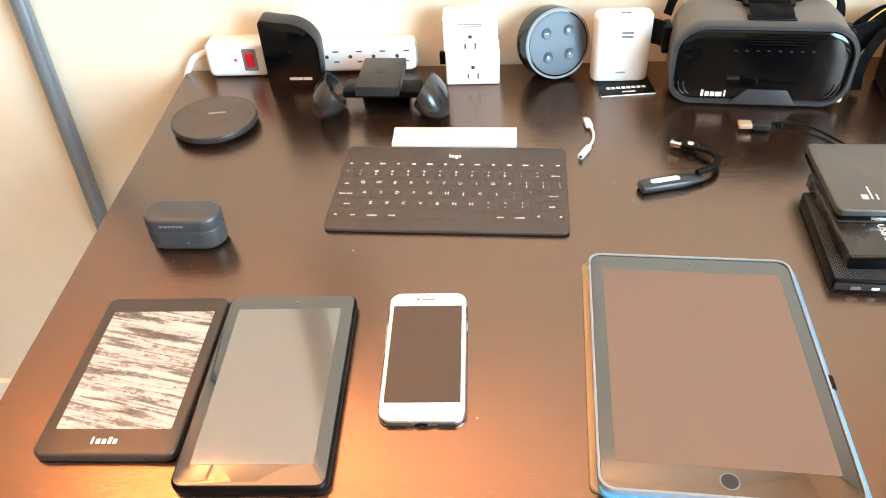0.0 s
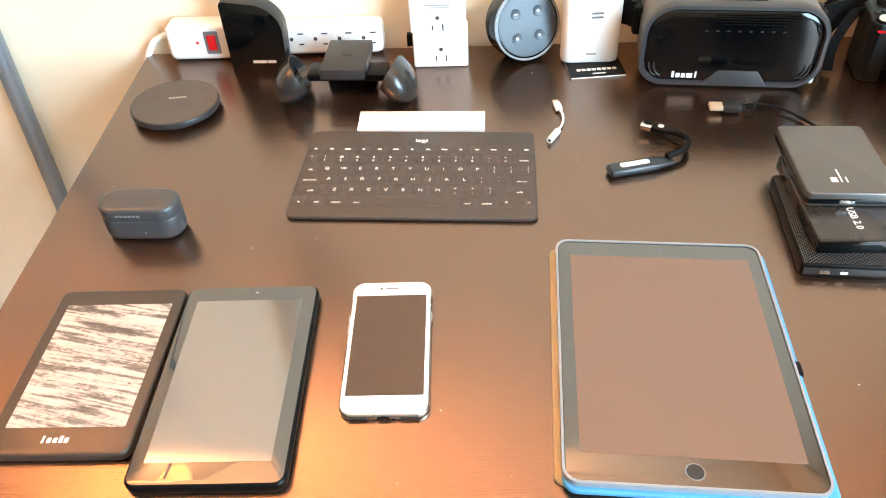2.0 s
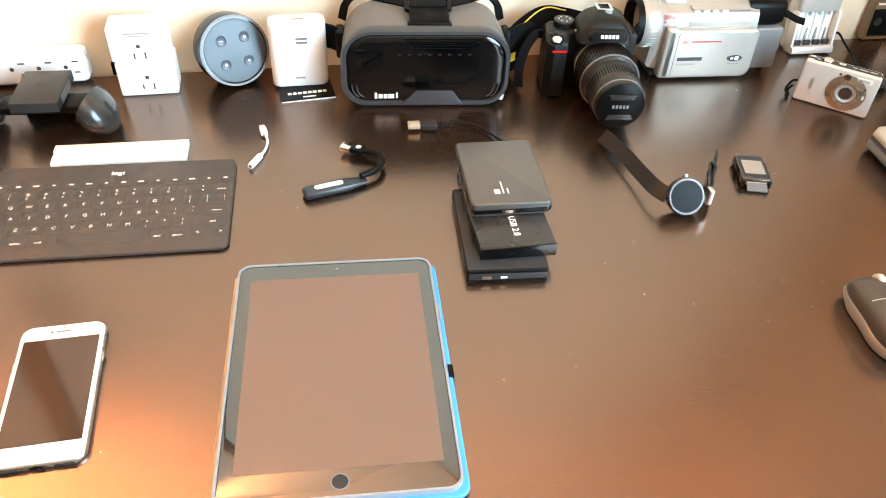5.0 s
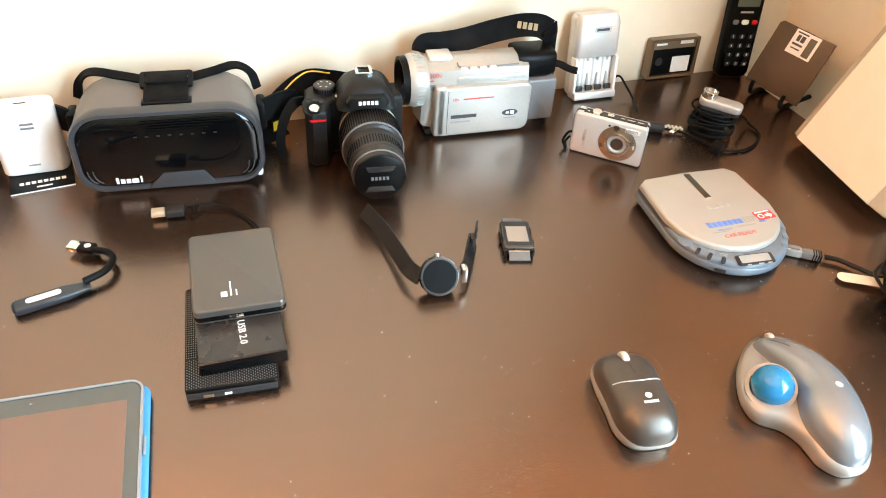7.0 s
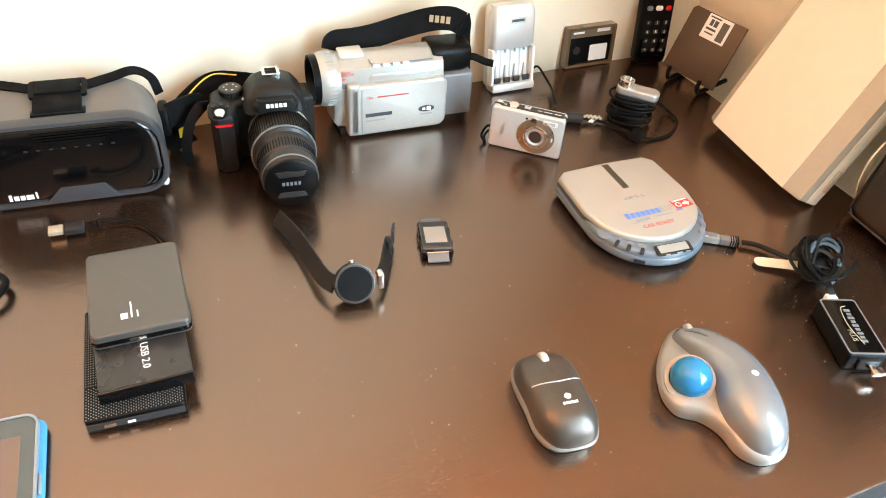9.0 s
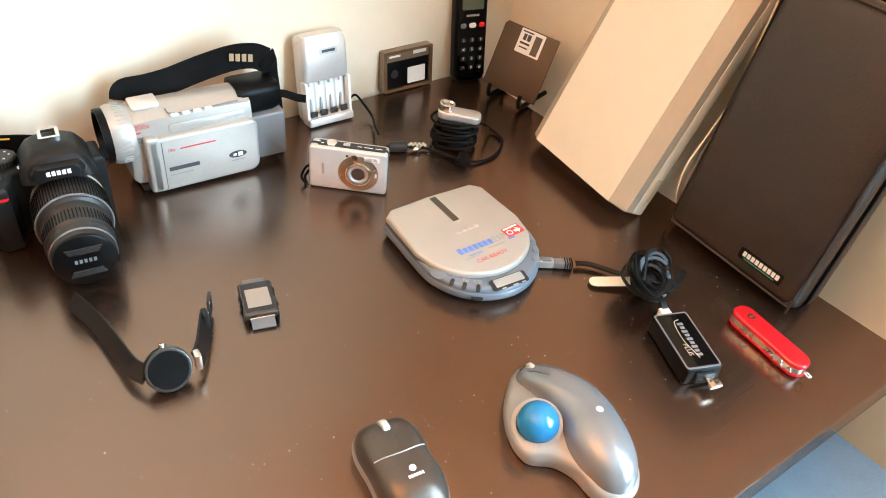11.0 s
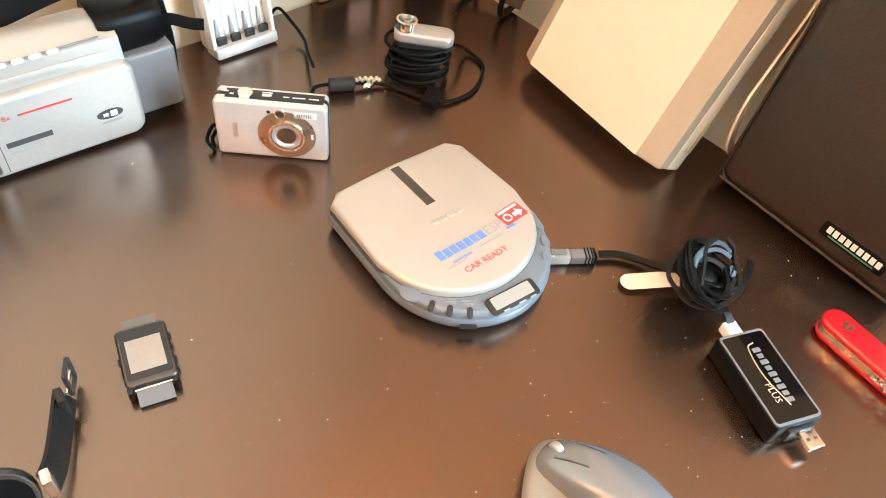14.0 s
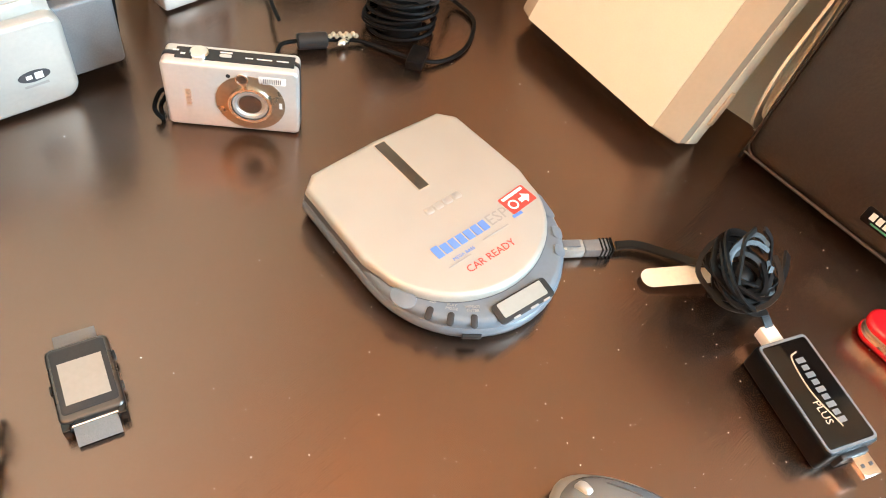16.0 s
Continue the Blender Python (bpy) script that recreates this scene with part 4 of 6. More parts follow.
# ---- reflex camera ----
slr = thing("slr_camera", "black digital reflex camera with zoom lens and cap", "camera", pose(0.9340, -0.1060, 0.0, 0, 0, -9))
M_SLR = mat("black_camera_body", (0.010, 0.009, 0.0083), 0.40, bump=0.35, scale=1300, vary=0.12, spec=0.2)
bodyo = [(0.051, -0.010), (0.049, 0.026), (-0.056, 0.026), (-0.064, 0.018), (-0.066, -0.030), (-0.058, -0.040), (-0.042, -0.038), (-0.036, -0.014), (-0.026, -0.010), (0.030, -0.012)]
part("body", slab(bodyo, 0.0, 0.074, 0.006, 3, low=0.003), M_SLR, slr)
part("prism_hump", loft([[(x, y, z) for x, y in rrect(w, d, 0.010, 4)] for w, d, z in ((0.070, 0.060, 0.070), (0.062, 0.056, 0.082), (0.048, 0.048, 0.093), (0.034, 0.036, 0.0985))], at=(0.006, -0.006, 0)), M_SLR, slr, "sloping viewfinder hump")
part("flash_lip", loft([[(x, y, z) for x, y in rrect(w, 0.020, 0.006, 4)] for w, z in ((0.046, 0.076), (0.050, 0.082), (0.040, 0.089))], at=(0.006, -0.032, 0)), M_SLR, slr)
part("hot_shoe", frame_strip(rrect(0.020, 0.020, 0.001, 2), rrect(0.013, 0.014, 0.001, 2), 0, 0.0032), M_CHROME, slr, "metal accessory shoe", up(0.0978, 0.006, 0.006))
bars("brand_mark", [(-0.0095 + i * 0.0047, 0, 0.0034, 0.0044) for i in range(5)], M_LETTER, slr, pose(0.006, -0.0425, 0.0835, 72, 0, 0))
dial = part("mode_dial", lathe([(0.0001, 0), (0.0125, 0), (0.0128, 0.002), (0.0128, 0.007), (0.0115, 0.0085), (0.0001, 0.0085)], 40), M_DGREY, slr, "ribbed mode dial", up(0.0735, -0.040, 0.010))
rib = finish(box(0.0006, 0.0010, 0.0060), "knurl", M_BLACK, False)
for i in range(28):
    a = 2 * math.pi * i / 28
    again("knurl", rib, dial, pose(0.0129 * math.cos(a), 0.0129 * math.sin(a), 0.001, 0, 0, math.degrees(a)))
bars("dial_marks", [(0.007 * math.cos(k), 0.007 * math.sin(k), 0.0020, 0.0012) for k in range(6)], M_LETTER, dial, up(0.0085))
gp = part("grip_top", slab(rrect(0.026, 0.030, 0.010, 6), 0, 0.004, 0.0015, 3), M_SLR, slr, "", pose(-0.055, -0.024, 0.0700, 14, 0, 0))
part("shutter_button", lathe([(0.0001, 0), (0.0062, 0), (0.0062, 0.0018), (0.0055, 0.0026), (0.0001, 0.0028)], 28), M_CHROME, gp, "silver shutter button", up(0.004, 0, -0.006))
part("switch_ring", ring(0.0066, 0.0088, 0.0, 0.0022, 28), M_BLACK, gp, "", up(0.004, 0, -0.006))
for x, y in ((-0.006, 0.006), (0.002, 0.008), (0.009, 0.004)):
    part("button", rod(0.0024, 0.0018, n=14, bevel=0.0004), M_DGREY, gp, "", up(0.004, x, y))
part("shoulder_button", rod(0.0034, 0.0022, n=16, bevel=0.0005), M_ALU, slr, "", up(0.0735, -0.026, -0.006))
part("red_accent", slab([(0.010, 0.0014), (-0.010, 0.0014), (-0.008, -0.0012), (0.008, -0.0012)], 0, 0.0012), M_RED, slr, "red accent under the grip", pose(-0.052, -0.0392, 0.0620, 90, 0, 0))
barrel = pose(0.008, -0.010, 0.0375, 90, 0, 0) @ Matrix.Diagonal((1, 1, 1.12, 1))
M_LENS = mat("dark_grey_lens_plastic", (0.020, 0.017, 0.0155), 0.34, bump=0.2, scale=1300, spec=0.35)
lens = part("lens", lathe([(0.0001, 0.0), (0.0330, 0.0), (0.0335, 0.012), (0.0345, 0.016), (0.0358, 0.020), (0.0360, 0.050), (0.0348, 0.054), (0.0318, 0.056), (0.0312, 0.064), (0.0318, 0.066), (0.0318, 0.082), (0.0300, 0.084), (0.0298, 0.098), (0.0284, 0.1005), (0.0001, 0.1005)], 64), M_LENS, slr, "black zoom lens barrel", barrel)
zr = finish(box(0.0013, 0.0011, 0.027), "rib", M_RUBBER, False)
for i in range(72):
    a = 2 * math.pi * i / 72
    again("rib", zr, lens, pose(0.0361 * math.cos(a), 0.0361 * math.sin(a), 0.0225, 0, 0, math.degrees(a)))
part("lens_ring", ring(0.0340, 0.0364, 0.0510, 0.0528, 56), M_GREY, lens, "thin grey ring")
fr_ = finish(box(0.0010, 0.0012, 0.014), "rib", M_RUBBER, False)
for i in range(60):
    a = 2 * math.pi * i / 60
    again("rib", fr_, lens, pose(0.0319 * math.cos(a), 0.0319 * math.sin(a), 0.0670, 0, 0, math.degrees(a)))
part("front_ring", ring(0.0286, 0.0304, 0.0940, 0.0962, 56), M_GREY, lens, "thin silver front ring")
part("mount_ring", ring(0.0332, 0.0352, 0.0125, 0.0145, 56), M_GOLDPLATE, lens)
bars("writing", [(-0.010, 0, 0.007, 0.0022), (0.002, 0, 0.011, 0.0022), (0.012, 0, 0.004, 0.0022)], M_LETTER_DIM, lens, pose(0, 0.0337, 0.0075, -90, 0, 0) @ pose(0, 0, 0, 0, 0, 180))
cap = part("lens_cap", lathe([(0.0001, 0), (0.0285, 0), (0.0285, 0.0030), (0.0270, 0.0040), (0.0001, 0.0040)], 56), M_BLACK, lens, "black lens cap", up(0.1005))
for s in (-1, 1):
    part("pinch_grip", slab([(0.013, s * 0.0095), (0.017, s * 0.0165), (-0.017, s * 0.0165), (-0.013, s * 0.0095)][::s], 0, 0.0022, 0.0007, 2), M_GRIP, cap, "", up(0.0040))
bars("brand_mark", [(-0.0085 + i * 0.0042, 0, 0.0026, 0.0042) for i in range(5)], M_GREY, cap, up(0.0041, 0, 0))
part("cover", slab(rrect(0.016, 0.036, 0.004, 4), 0, 0.003, 0.001, 2), M_DGREY, slr, "rubber side cover", pose(0.0495, 0.006, 0.044, 90, 0, 82))
strap_l = [(-0.066, 0.006, 0.064), (-0.078, -0.004, 0.066), (-0.090, -0.014, 0.050), (-0.096, -0.020, 0.026), (-0.094, -0.022, 0.004)]
part("strap", ribbon(strap_l, 0.011, 0.0022, up=(-0.3, -1, 0.2)), M_NYLON, slr, "black woven neck strap")
part("strap", ribbon([(-0.100, 0.020, 0.004), (-0.108, 0.018, 0.026), (-0.092, 0.034, 0.044), (-0.060, 0.050, 0.062), (-0.030, 0.056, 0.058), (0.0, 0.054, 0.052)], 0.034, 0.0025, up=(0, -1, 0.25)), M_NYLON, slr, "wide part of the neck strap")
part("strap", ribbon([(0.051, 0.006, 0.064), (0.064, 0.014, 0.074), (0.080, 0.022, 0.064), (0.088, 0.030, 0.030)], 0.014, 0.0025, up=(0.6, -1, 0.2)), M_NYLON, slr)
M_YELLOW = mat("yellow_print", (0.75, 0.42, 0.02), 0.5, vary=0.05)
part("strap_edging", tube([(-0.100, 0.014, 0.0430), (-0.090, 0.0300, 0.0610), (-0.060, 0.0450, 0.0800), (-0.030, 0.0510, 0.0750)], 0.0009, 6), M_YELLOW, slr, "yellow strap edging")
mark("strap_mark", [(0.004, -0.006), (0.004, 0.006), (-0.004, 0.006), (-0.004, -0.006)], M_YELLOW, slr, pose(-0.1000, 0.0085, 0.0300, 90, 0, 40), 0.0004)


# ---- camcorder ----
dv = thing("camcorder", "silver tape camcorder with a closed side screen", "camcorder", pose(1.0880, -0.1215, 0.0, 0, 0, -5))
M_DV = mat("champagne_silver_plastic", (0.40, 0.385, 0.35), 0.33, metal=0.35, vary=0.04)
M_DVB = mat("pale_silver_plastic", (0.42, 0.415, 0.385), 0.3, metal=0.3, vary=0.04)
sec = [(0.014, 0.010), (0.056, 0.004), (0.066, 0.016), (0.066, 0.072), (0.060, 0.090), (0.044, 0.098), (0.026, 0.097), (0.012, 0.088), (0.008, 0.070), (0.010, 0.030)]
part("body", loft([[(x, 0.037 + (y - 0.037) * k, 0.052 + (z - 0.052) * k) for y, z in sec] for x, k in ((-0.074, 0.86), (-0.070, 0.95), (-0.058, 1.0), (0.050, 1.0), (0.064, 0.97))]), M_DV, dv)
ln = part("lens_barrel", lathe([(0.0001, -0.004), (0.0300, -0.004), (0.0315, 0.0), (0.0330, 0.014), (0.0310, 0.020), (0.0001, 0.020)], 48), M_DV, dv, "silver ribbed lens ring", pose(-0.070, 0.035, 0.068, 0, -90, 0))
part("hood", lathe([(0.0290, 0.016), (0.0305, 0.018), (0.0300, 0.028), (0.0270, 0.028), (0.0250, 0.018)], 48, caps=False), M_BLACK, ln, "black lens hood")
part("front_glass", lathe([(0.0255, 0.021), (0.0001, 0.0212)], 40), M_GLASS_BLACK, ln)
lr = finish(box(0.0012, 0.0014, 0.010), "rib", M_DV, False)
for i in range(40):
    a = 2 * math.pi * i / 40
    again("rib", lr, ln, pose(0.0326 * math.cos(a), 0.0326 * math.sin(a), 0.002, 0, 0, math.degrees(a)))
lcd = part("screen_door", slab(rrect(0.126, 0.068, (0.010, 0.006, 0.008, 0.012), 6), 0, 0.0145, 0.0040, 4, low=0.001), M_DVB, dv, "closed fold-out screen", on_front(0.004, 0.0365, 0.0140))
part("hinge", slab(rrect(0.016, 0.070, 0.004, 4), 0, 0.0165, 0.0040, 4, low=0.001), M_DV, lcd, "", pose(-0.0565, 0.0015, -0.002))
part("seam", box(0.0006, 0.060, 0.0006, at=(-0.0475, 0, 0.0142)), M_DARKPRINT, lcd)
ov = mark("tape_badge", disc(0.0105, 28, 1.0, 0.42), M_DARKPRINT, lcd, up(0.0145, 0.036, -0.006), 0.0005)
bars("tape_mark", [(-0.0035, 0, 0.004, 0.0030), (0.0030, 0, 0.0055, 0.0052)], M_LETTER, ov, up(0.0005))
bars("brand_mark", [(-0.026, -0.006, 0.034, 0.0048)], M_DARKPRINT, lcd, up(0.0145))
bars("writing", [(-0.030, -0.0135, 0.026, 0.0022), (0.036, -0.0135, 0.016, 0.0018)], M_LETTER_DIM, lcd, up(0.0145))
words("18x", 0.0062, M_REDPRINT, lcd, up(0.0145, -0.038, 0.018))
bars("writing", [(-0.008, 0.018, 0.040, 0.0016)], M_REDPRINT, lcd, up(0.0145))
words("300x", 0.0080, M_REDPRINT, dv, pose(-0.058, 0.0108, 0.0830, 82, 0, 0))
bars("writing", [(0, 0, 0.018, 0.0018)], M_REDPRINT, dv, pose(-0.057, 0.0102, 0.0770, 84, 0, 0))
part("tape_lid_line", tube([(-0.030, 0.0185, 0.0955), (-0.020, 0.0135, 0.0905), (0.050, 0.0135, 0.0905)], 0.0008, 6), M_GREY, dv)
part("blue_strip", slab(rrect(0.086, 0.0090, 0.004, 4), 0, 0.0016, 0.0006, 2), M_DVB, dv, "pale blue reflective strip", pose(0.012, 0.0098, 0.0755, 84, 0, 0))
for i in range(4):
    part("button", slab(rrect(0.0092, 0.0042, 0.0019, 4), 0, 0.0018, 0.0006, 2), M_SILVER_L, dv, "", pose(-0.022 + i * 0.0125, 0.0128, 0.0890, 58, 0, 0))
part("switch_window", slab(rrect(0.020, 0.0065, 0.001, 2), 0, 0.0012), M_GREY, dv, "", pose(-0.055, 0.0092, 0.0690, 87, 0, 0))
part("shoe_cover", slab(rrect(0.030, 0.024, 0.003, 4), 0, 0.004, 0.0015, 2), M_SILVER_L, dv, "", pose(-0.048, 0.036, 0.0965, 4, 0, 0))
part("viewfinder", loft([[(x, 0.040 + (y - 0.040) * k, 0.082 + (z - 0.082) * k) for y, z in rrect2] for x, k, rrect2 in [(xx, kk, [(0.040 + a, 0.082 + b) for a, b in rrect(0.046, 0.036, 0.010, 5)]) for xx, kk in ((0.052, 0.96), (0.058, 1.0), (0.094, 0.98), (0.104, 0.86))]]), M_BLACK, dv, "black viewfinder with eyecup")
part("battery", slab(rrect(0.048, 0.058, 0.004, 4), 0, 0.042, 0.003, 3), M_GREY, dv, "dark grey battery pack", on_front(0.082, 0.0370, 0.0540))
part("base_plate", box(0.110, 0.046, 0.008, at=(-0.012, 0.036, 0.0), bevel=0.002), M_DGREY, dv)
part("strap", ribbon([(-0.062, 0.062, 0.090), (-0.058, 0.066, 0.098), (-0.036, 0.064, 0.100), (-0.010, 0.062, 0.104), (0.030, 0.060, 0.114), (0.062, 0.054, 0.122), (0.084, 0.046, 0.124), (0.098, 0.042, 0.118)], 0.029, 0.0022, up=(0, -1, 0.25)), M_NYLON, dv, "wide black nylon carrying strap")
part("strap", ribbon([(0.098, 0.042, 0.122), (0.104, 0.050, 0.106), (0.106, 0.056, 0.090), (0.110, 0.056, 0.040), (0.106, 0.050, 0.004)], 0.026, 0.0022, up=(0.4, -1, 0.1)), M_NYLON, dv)
bars("strap_mark", [(-0.0125 + i * 0.0070, 0, 0.0050, 0.0085) for i in range(4)], M_TAN, dv, pose(0.072, 0.0480, 0.1230, 78, 4, -18))
part("loose_strap_end", ribbon([(0.094, 0.040, 0.074), (0.112, 0.034, 0.076), (0.128, 0.028, 0.070), (0.138, 0.024, 0.068)], 0.010, 0.0020, up=(0, -0.6, 1)), M_NYLON, dv)


# ---- battery charger leaning on the wall ----
bc = thing("battery_charger", "silver-white plastic charger with four empty battery slots", "battery charger", pose(1.2850, -0.0670, 0.0, 0, 0, -2) @ pose(0, 0, 0.0, -8, 0, 0) @ Matrix.Scale(0.94, 4))
part("back_shell", slab(rrect(0.070, 0.122, 0.008, 5), 0, 0.018, 0.004, 3), M_SILVER_L, bc, "", pose(0, 0.024, 0.0620, 90, 0, 0))
part("upper_cover", loft([[(x, y, z) for x, y in rrect(w, d, 0.007, 5)] for w, d, z in ((0.066, 0.022, 0.062), (0.070, 0.026, 0.066), (0.068, 0.028, 0.112), (0.062, 0.020, 0.124))], at=(0, 0.008, 0)), M_SILVER_L, bc, "smooth upper housing")
part("tray_wall", box(0.004, 0.016, 0.058, at=(-0.033, 0.001, 0.004), bevel=0.001), M_WHITE, bc)
part("tray_wall", box(0.004, 0.016, 0.058, at=(0.033, 0.001, 0.004), bevel=0.001), M_WHITE, bc)
part("tray_foot", box(0.070, 0.024, 0.012, at=(0, 0.0, 0.0), bevel=0.003), M_SILVER_L, bc)
for i in range(4):
    x = -0.0235 + i * 0.0157
    part("slot", slab(rrect(0.0130, 0.046, 0.004, 4), 0, 0.0006), M_WHITE, bc, "", on_front(x, 0.0360, 0.0060))
    part("contact", loft([[(a, b, z) for a, b in disc(r, 12)] for r, z in ((0.0030, 0.0), (0.0012, 0.024))], at=(x, 0.004, 0.012)), M_SILVER, bc, "sprung metal contact")
    part("contact_plate", box(0.0105, 0.004, 0.009, at=(x, -0.003, 0.0105), bevel=0.0008), M_DGREY, bc, "dark contact recess")
    part("knob", rod(0.0028, 0.008, at=(x, 0.003, 0.055), n=12), M_WHITE, bc)
lb = part("label", slab(rrect(0.026, 0.0085, 0.001, 2), 0, 0.0005), M_SILVER, bc, "", pose(0.004, -0.0062, 0.1030, 90, 0, 0))
bars("brand_mark", [(0, 0, 0.020, 0.0036)], M_DARKPRINT, lb, up(0.0005))
part("cord", tube([(0.040, 0.020, 0.008), (0.050, 0.010, 0.024), (0.056, -0.006, 0.012), (0.054, -0.030, 0.003), (0.040, -0.060, 0.003), (0.030, -0.085, 0.003)], 0.0017), M_RUBBER, bc, "thin black lead")


# ---- tape in its box ----
tape = thing("video_tape", "small video cassette in a clear smoky plastic box", "cassette", pose(1.4310, -0.0460, 0.0, 0, 0, -2.5) @ pose(0, 0, 0, -5, 0, 0))
M_CLEAR = mat("smoky_clear_plastic", (0.14, 0.085, 0.045), 0.12, vary=0.03, coat=0.5)
part("box_frame", frame_strip(rrect(0.0820, 0.0600, 0.002, 2), rrect(0.0720, 0.0520, 0.001, 2), 0.0, 0.016), M_CLEAR, tape, "clear plastic box", pose(0, 0.016, 0.0310, 90, 0, 0))
part("cassette", slab(rrect(0.0720, 0.0520, 0.002, 2), 0, 0.0120, 0.0010, 2), M_BLACK, tape, "black cassette", pose(0, 0.0150, 0.0310, 90, 0, 0))
part("label", slab(rrect(0.0300, 0.0240, 0.0015, 3), 0, 0.0004), M_LETTER, tape, "white paper label", on_front(0.0150, 0.0200, 0.0030))
part("reel", slab(disc(0.0060, 20), 0, 0.0006), M_DGREY, tape, "", on_front(-0.0220, 0.0260, 0.0030))
part("sleeve_band", slab(flat(0.0740, 0.0140), 0, 0.0004), mat("brown_card", (0.15, 0.10, 0.06), 0.4, vary=0.08), tape, "brown printed band", on_front(0, 0.0520, 0.0028))
bars("writing", [(-0.022, 0, 0.018, 0.0030), (0.020, 0.001, 0.022, 0.0050)], M_LETTER, tape, on_front(0, 0.0525, 0.0023))

# ---- cordless handset ----
cp = thing("cordless_phone", "black cordless telephone handset leaning on the wall", "telephone", pose(1.5250, -0.0720, 0.0, 0, 0, -14) @ pose(0, 0, 0, -9, 0, 0))
part("body", slab(rrect(0.0500, 0.1560, 0.012, 6), 0, 0.0220, 0.0060, 4), M_BLACK, cp, "", pose(0, 0.022, 0.0785, 90, 0, 0))
part("face", slab(rrect(0.0440, 0.1480, 0.009, 6), 0, 0.0008), M_BLACK_GLOSS, cp, "", on_front(0, 0.0785, 0.0002))
part("display", slab(rrect(0.0340, 0.0280, 0.002, 3), 0, 0.0008), mat("green_grey_display", (0.10, 0.12, 0.09), 0.15, vary=0.03), cp, "grey-green display", on_front(0, 0.1210, -0.0004))
kb_m = finish(slab(rrect(0.0082, 0.0060, 0.0022, 4), 0, 0.0016, 0.0006, 2), "key", M_DGREY)
for r in range(4):
    for c in range(3):
        k = again("key", kb_m, cp, on_front(-0.0135 + c * 0.0135, 0.0640 - r * 0.0135, -0.0006))
        words("123456789*0#"[r * 3 + c], 0.0058, M_LETTER, k, up(0.0016), "legend")
for x, m_, w in ((-0.0145, M_GREY, 0.009), (0, M_LETTER, 0.011), (0.0145, M_RED, 0.009)):
    part("call_key", slab(rrect(w, 0.0070, 0.0030, 4), 0, 0.0018, 0.0006, 2), m_, cp, "", on_front(x, 0.0850, -0.0006))
bars("brand_mark", [(0, 0, 0.020, 0.0028)], M_LETTER_DIM, cp, on_front(0, 0.0990, -0.0006))

# ---- floppy disk on its easel ----
fu, fv = Vector((0.023, -0.090, -0.003)).normalized(), Vector((0.043, -0.010, 0.084))
fv = (fv - fu * fv.dot(fu)).normalized()
fw = fu.cross(fv)
fm = Matrix((fu, fv, fw)).transposed().to_4x4()
fm.translation = Vector((1.5300, -0.0920, 0.0100)) + fu * 0.0460 + fv * 0.0475
fl = thing("floppy_disk", "dark floppy disk with a white label on an easel, warm bounce light in its brown", "floppy disk", fm)
out = [(0.0450, 0.0470), (-0.0405, 0.0470), (-0.0450, 0.0425), (-0.0450, -0.0470), (0.0450, -0.0470)]
# warm light bounced off wall and speaker is painted in as brown
part("shell", slab(out, -0.0033, 0.0, 0.0006, 2), mat("dark_plastic_with_warm_bounce", (0.070, 0.038, 0.017), 0.40, vary=0.08, spec=0.4), fl)
lb = part("label", slab(rrect(0.0400, 0.0340, 0.001, 2), 0, 0.0003), M_LETTER, fl, "white paper label", up(0.0, 0.0040, 0.0285))
part("shutter", slab(flat(0.0110, 0.0270), 0, 0.0004), mat("brown_metal", (0.10, 0.08, 0.06), 0.35, metal=0.6), lb, "", up(0.0003, 0.0105, -0.001))
bars("writing", [(-0.011, 0.006, 0.005, 0.009), (-0.004, 0.006, 0.006, 0.009), (-0.008, -0.003, 0.016, 0.003), (-0.008, 0.0135, 0.018, 0.002), (-0.008, -0.009, 0.014, 0.002)], M_DARKPRINT, lb, up(0.0003))
for x in (-0.0400, 0.0400):
    mark("notch", flat(0.0042, 0.0046), M_DARKPRINT, fl, up(0.0002, x, -0.0415), 0.0003)
easel = thing("display_easel", "small black plastic easel holding a floppy disk", "easel", pose(1.5480, -0.1420, 0, 0, 0, -76))
for x in (-0.026, 0.026):
    part("prong", tube([(x, -0.0120, 0.0030), (x, -0.0230, 0.0050), (x, -0.0260, 0.0140), (x, -0.0235, 0.0240)], 0.0032, 8), M_BLACK, easel)
    part("foot", tube([(x, -0.0150, 0.0035), (x, 0.0150, 0.0035), (x, 0.0480, 0.0035)], 0.0035, 8), M_BLACK, easel)
    part("back_rest", tube([(x, 0.0100, 0.0035), (x, 0.0300, 0.0320), (x, 0.0440, 0.0600)], 0.0030, 8), M_BLACK, easel)
part("crossbar", tube([(-0.028, 0.0300, 0.0035), (0.028, 0.0300, 0.0035)], 0.0030, 8), M_BLACK, easel)


# ---- compact camera ----
cc = thing("compact_camera", "small silver compact camera standing on the desk", "camera", pose(1.2200, -0.2165, 0.0, 0, 0, -43.5))
M_CC = mat("satin_silver_metal", (0.60, 0.58, 0.55), 0.3, metal=0.4, vary=0.04)
part("front_shell", slab(rrect(0.0905, 0.0550, 0.004, 5), 0, 0.0100, 0.0022, 3), M_CC, cc, "satin silver front shell", pose(0, 0.0100, 0.0280, 90, 0, 0))
part("back_shell", slab(rrect(0.0895, 0.0540, 0.004, 5), 0, 0.0110, 0.0022, 3), M_CC, cc, "", pose(0, 0.0215, 0.0280, 90, 0, 0))
part("middle_band", slab(rrect(0.0912, 0.0556, 0.004, 5), 0, 0.0040, 0.0008, 2), M_DGREY, cc, "dark band round the body", pose(0, 0.0130, 0.0280, 90, 0, 0))
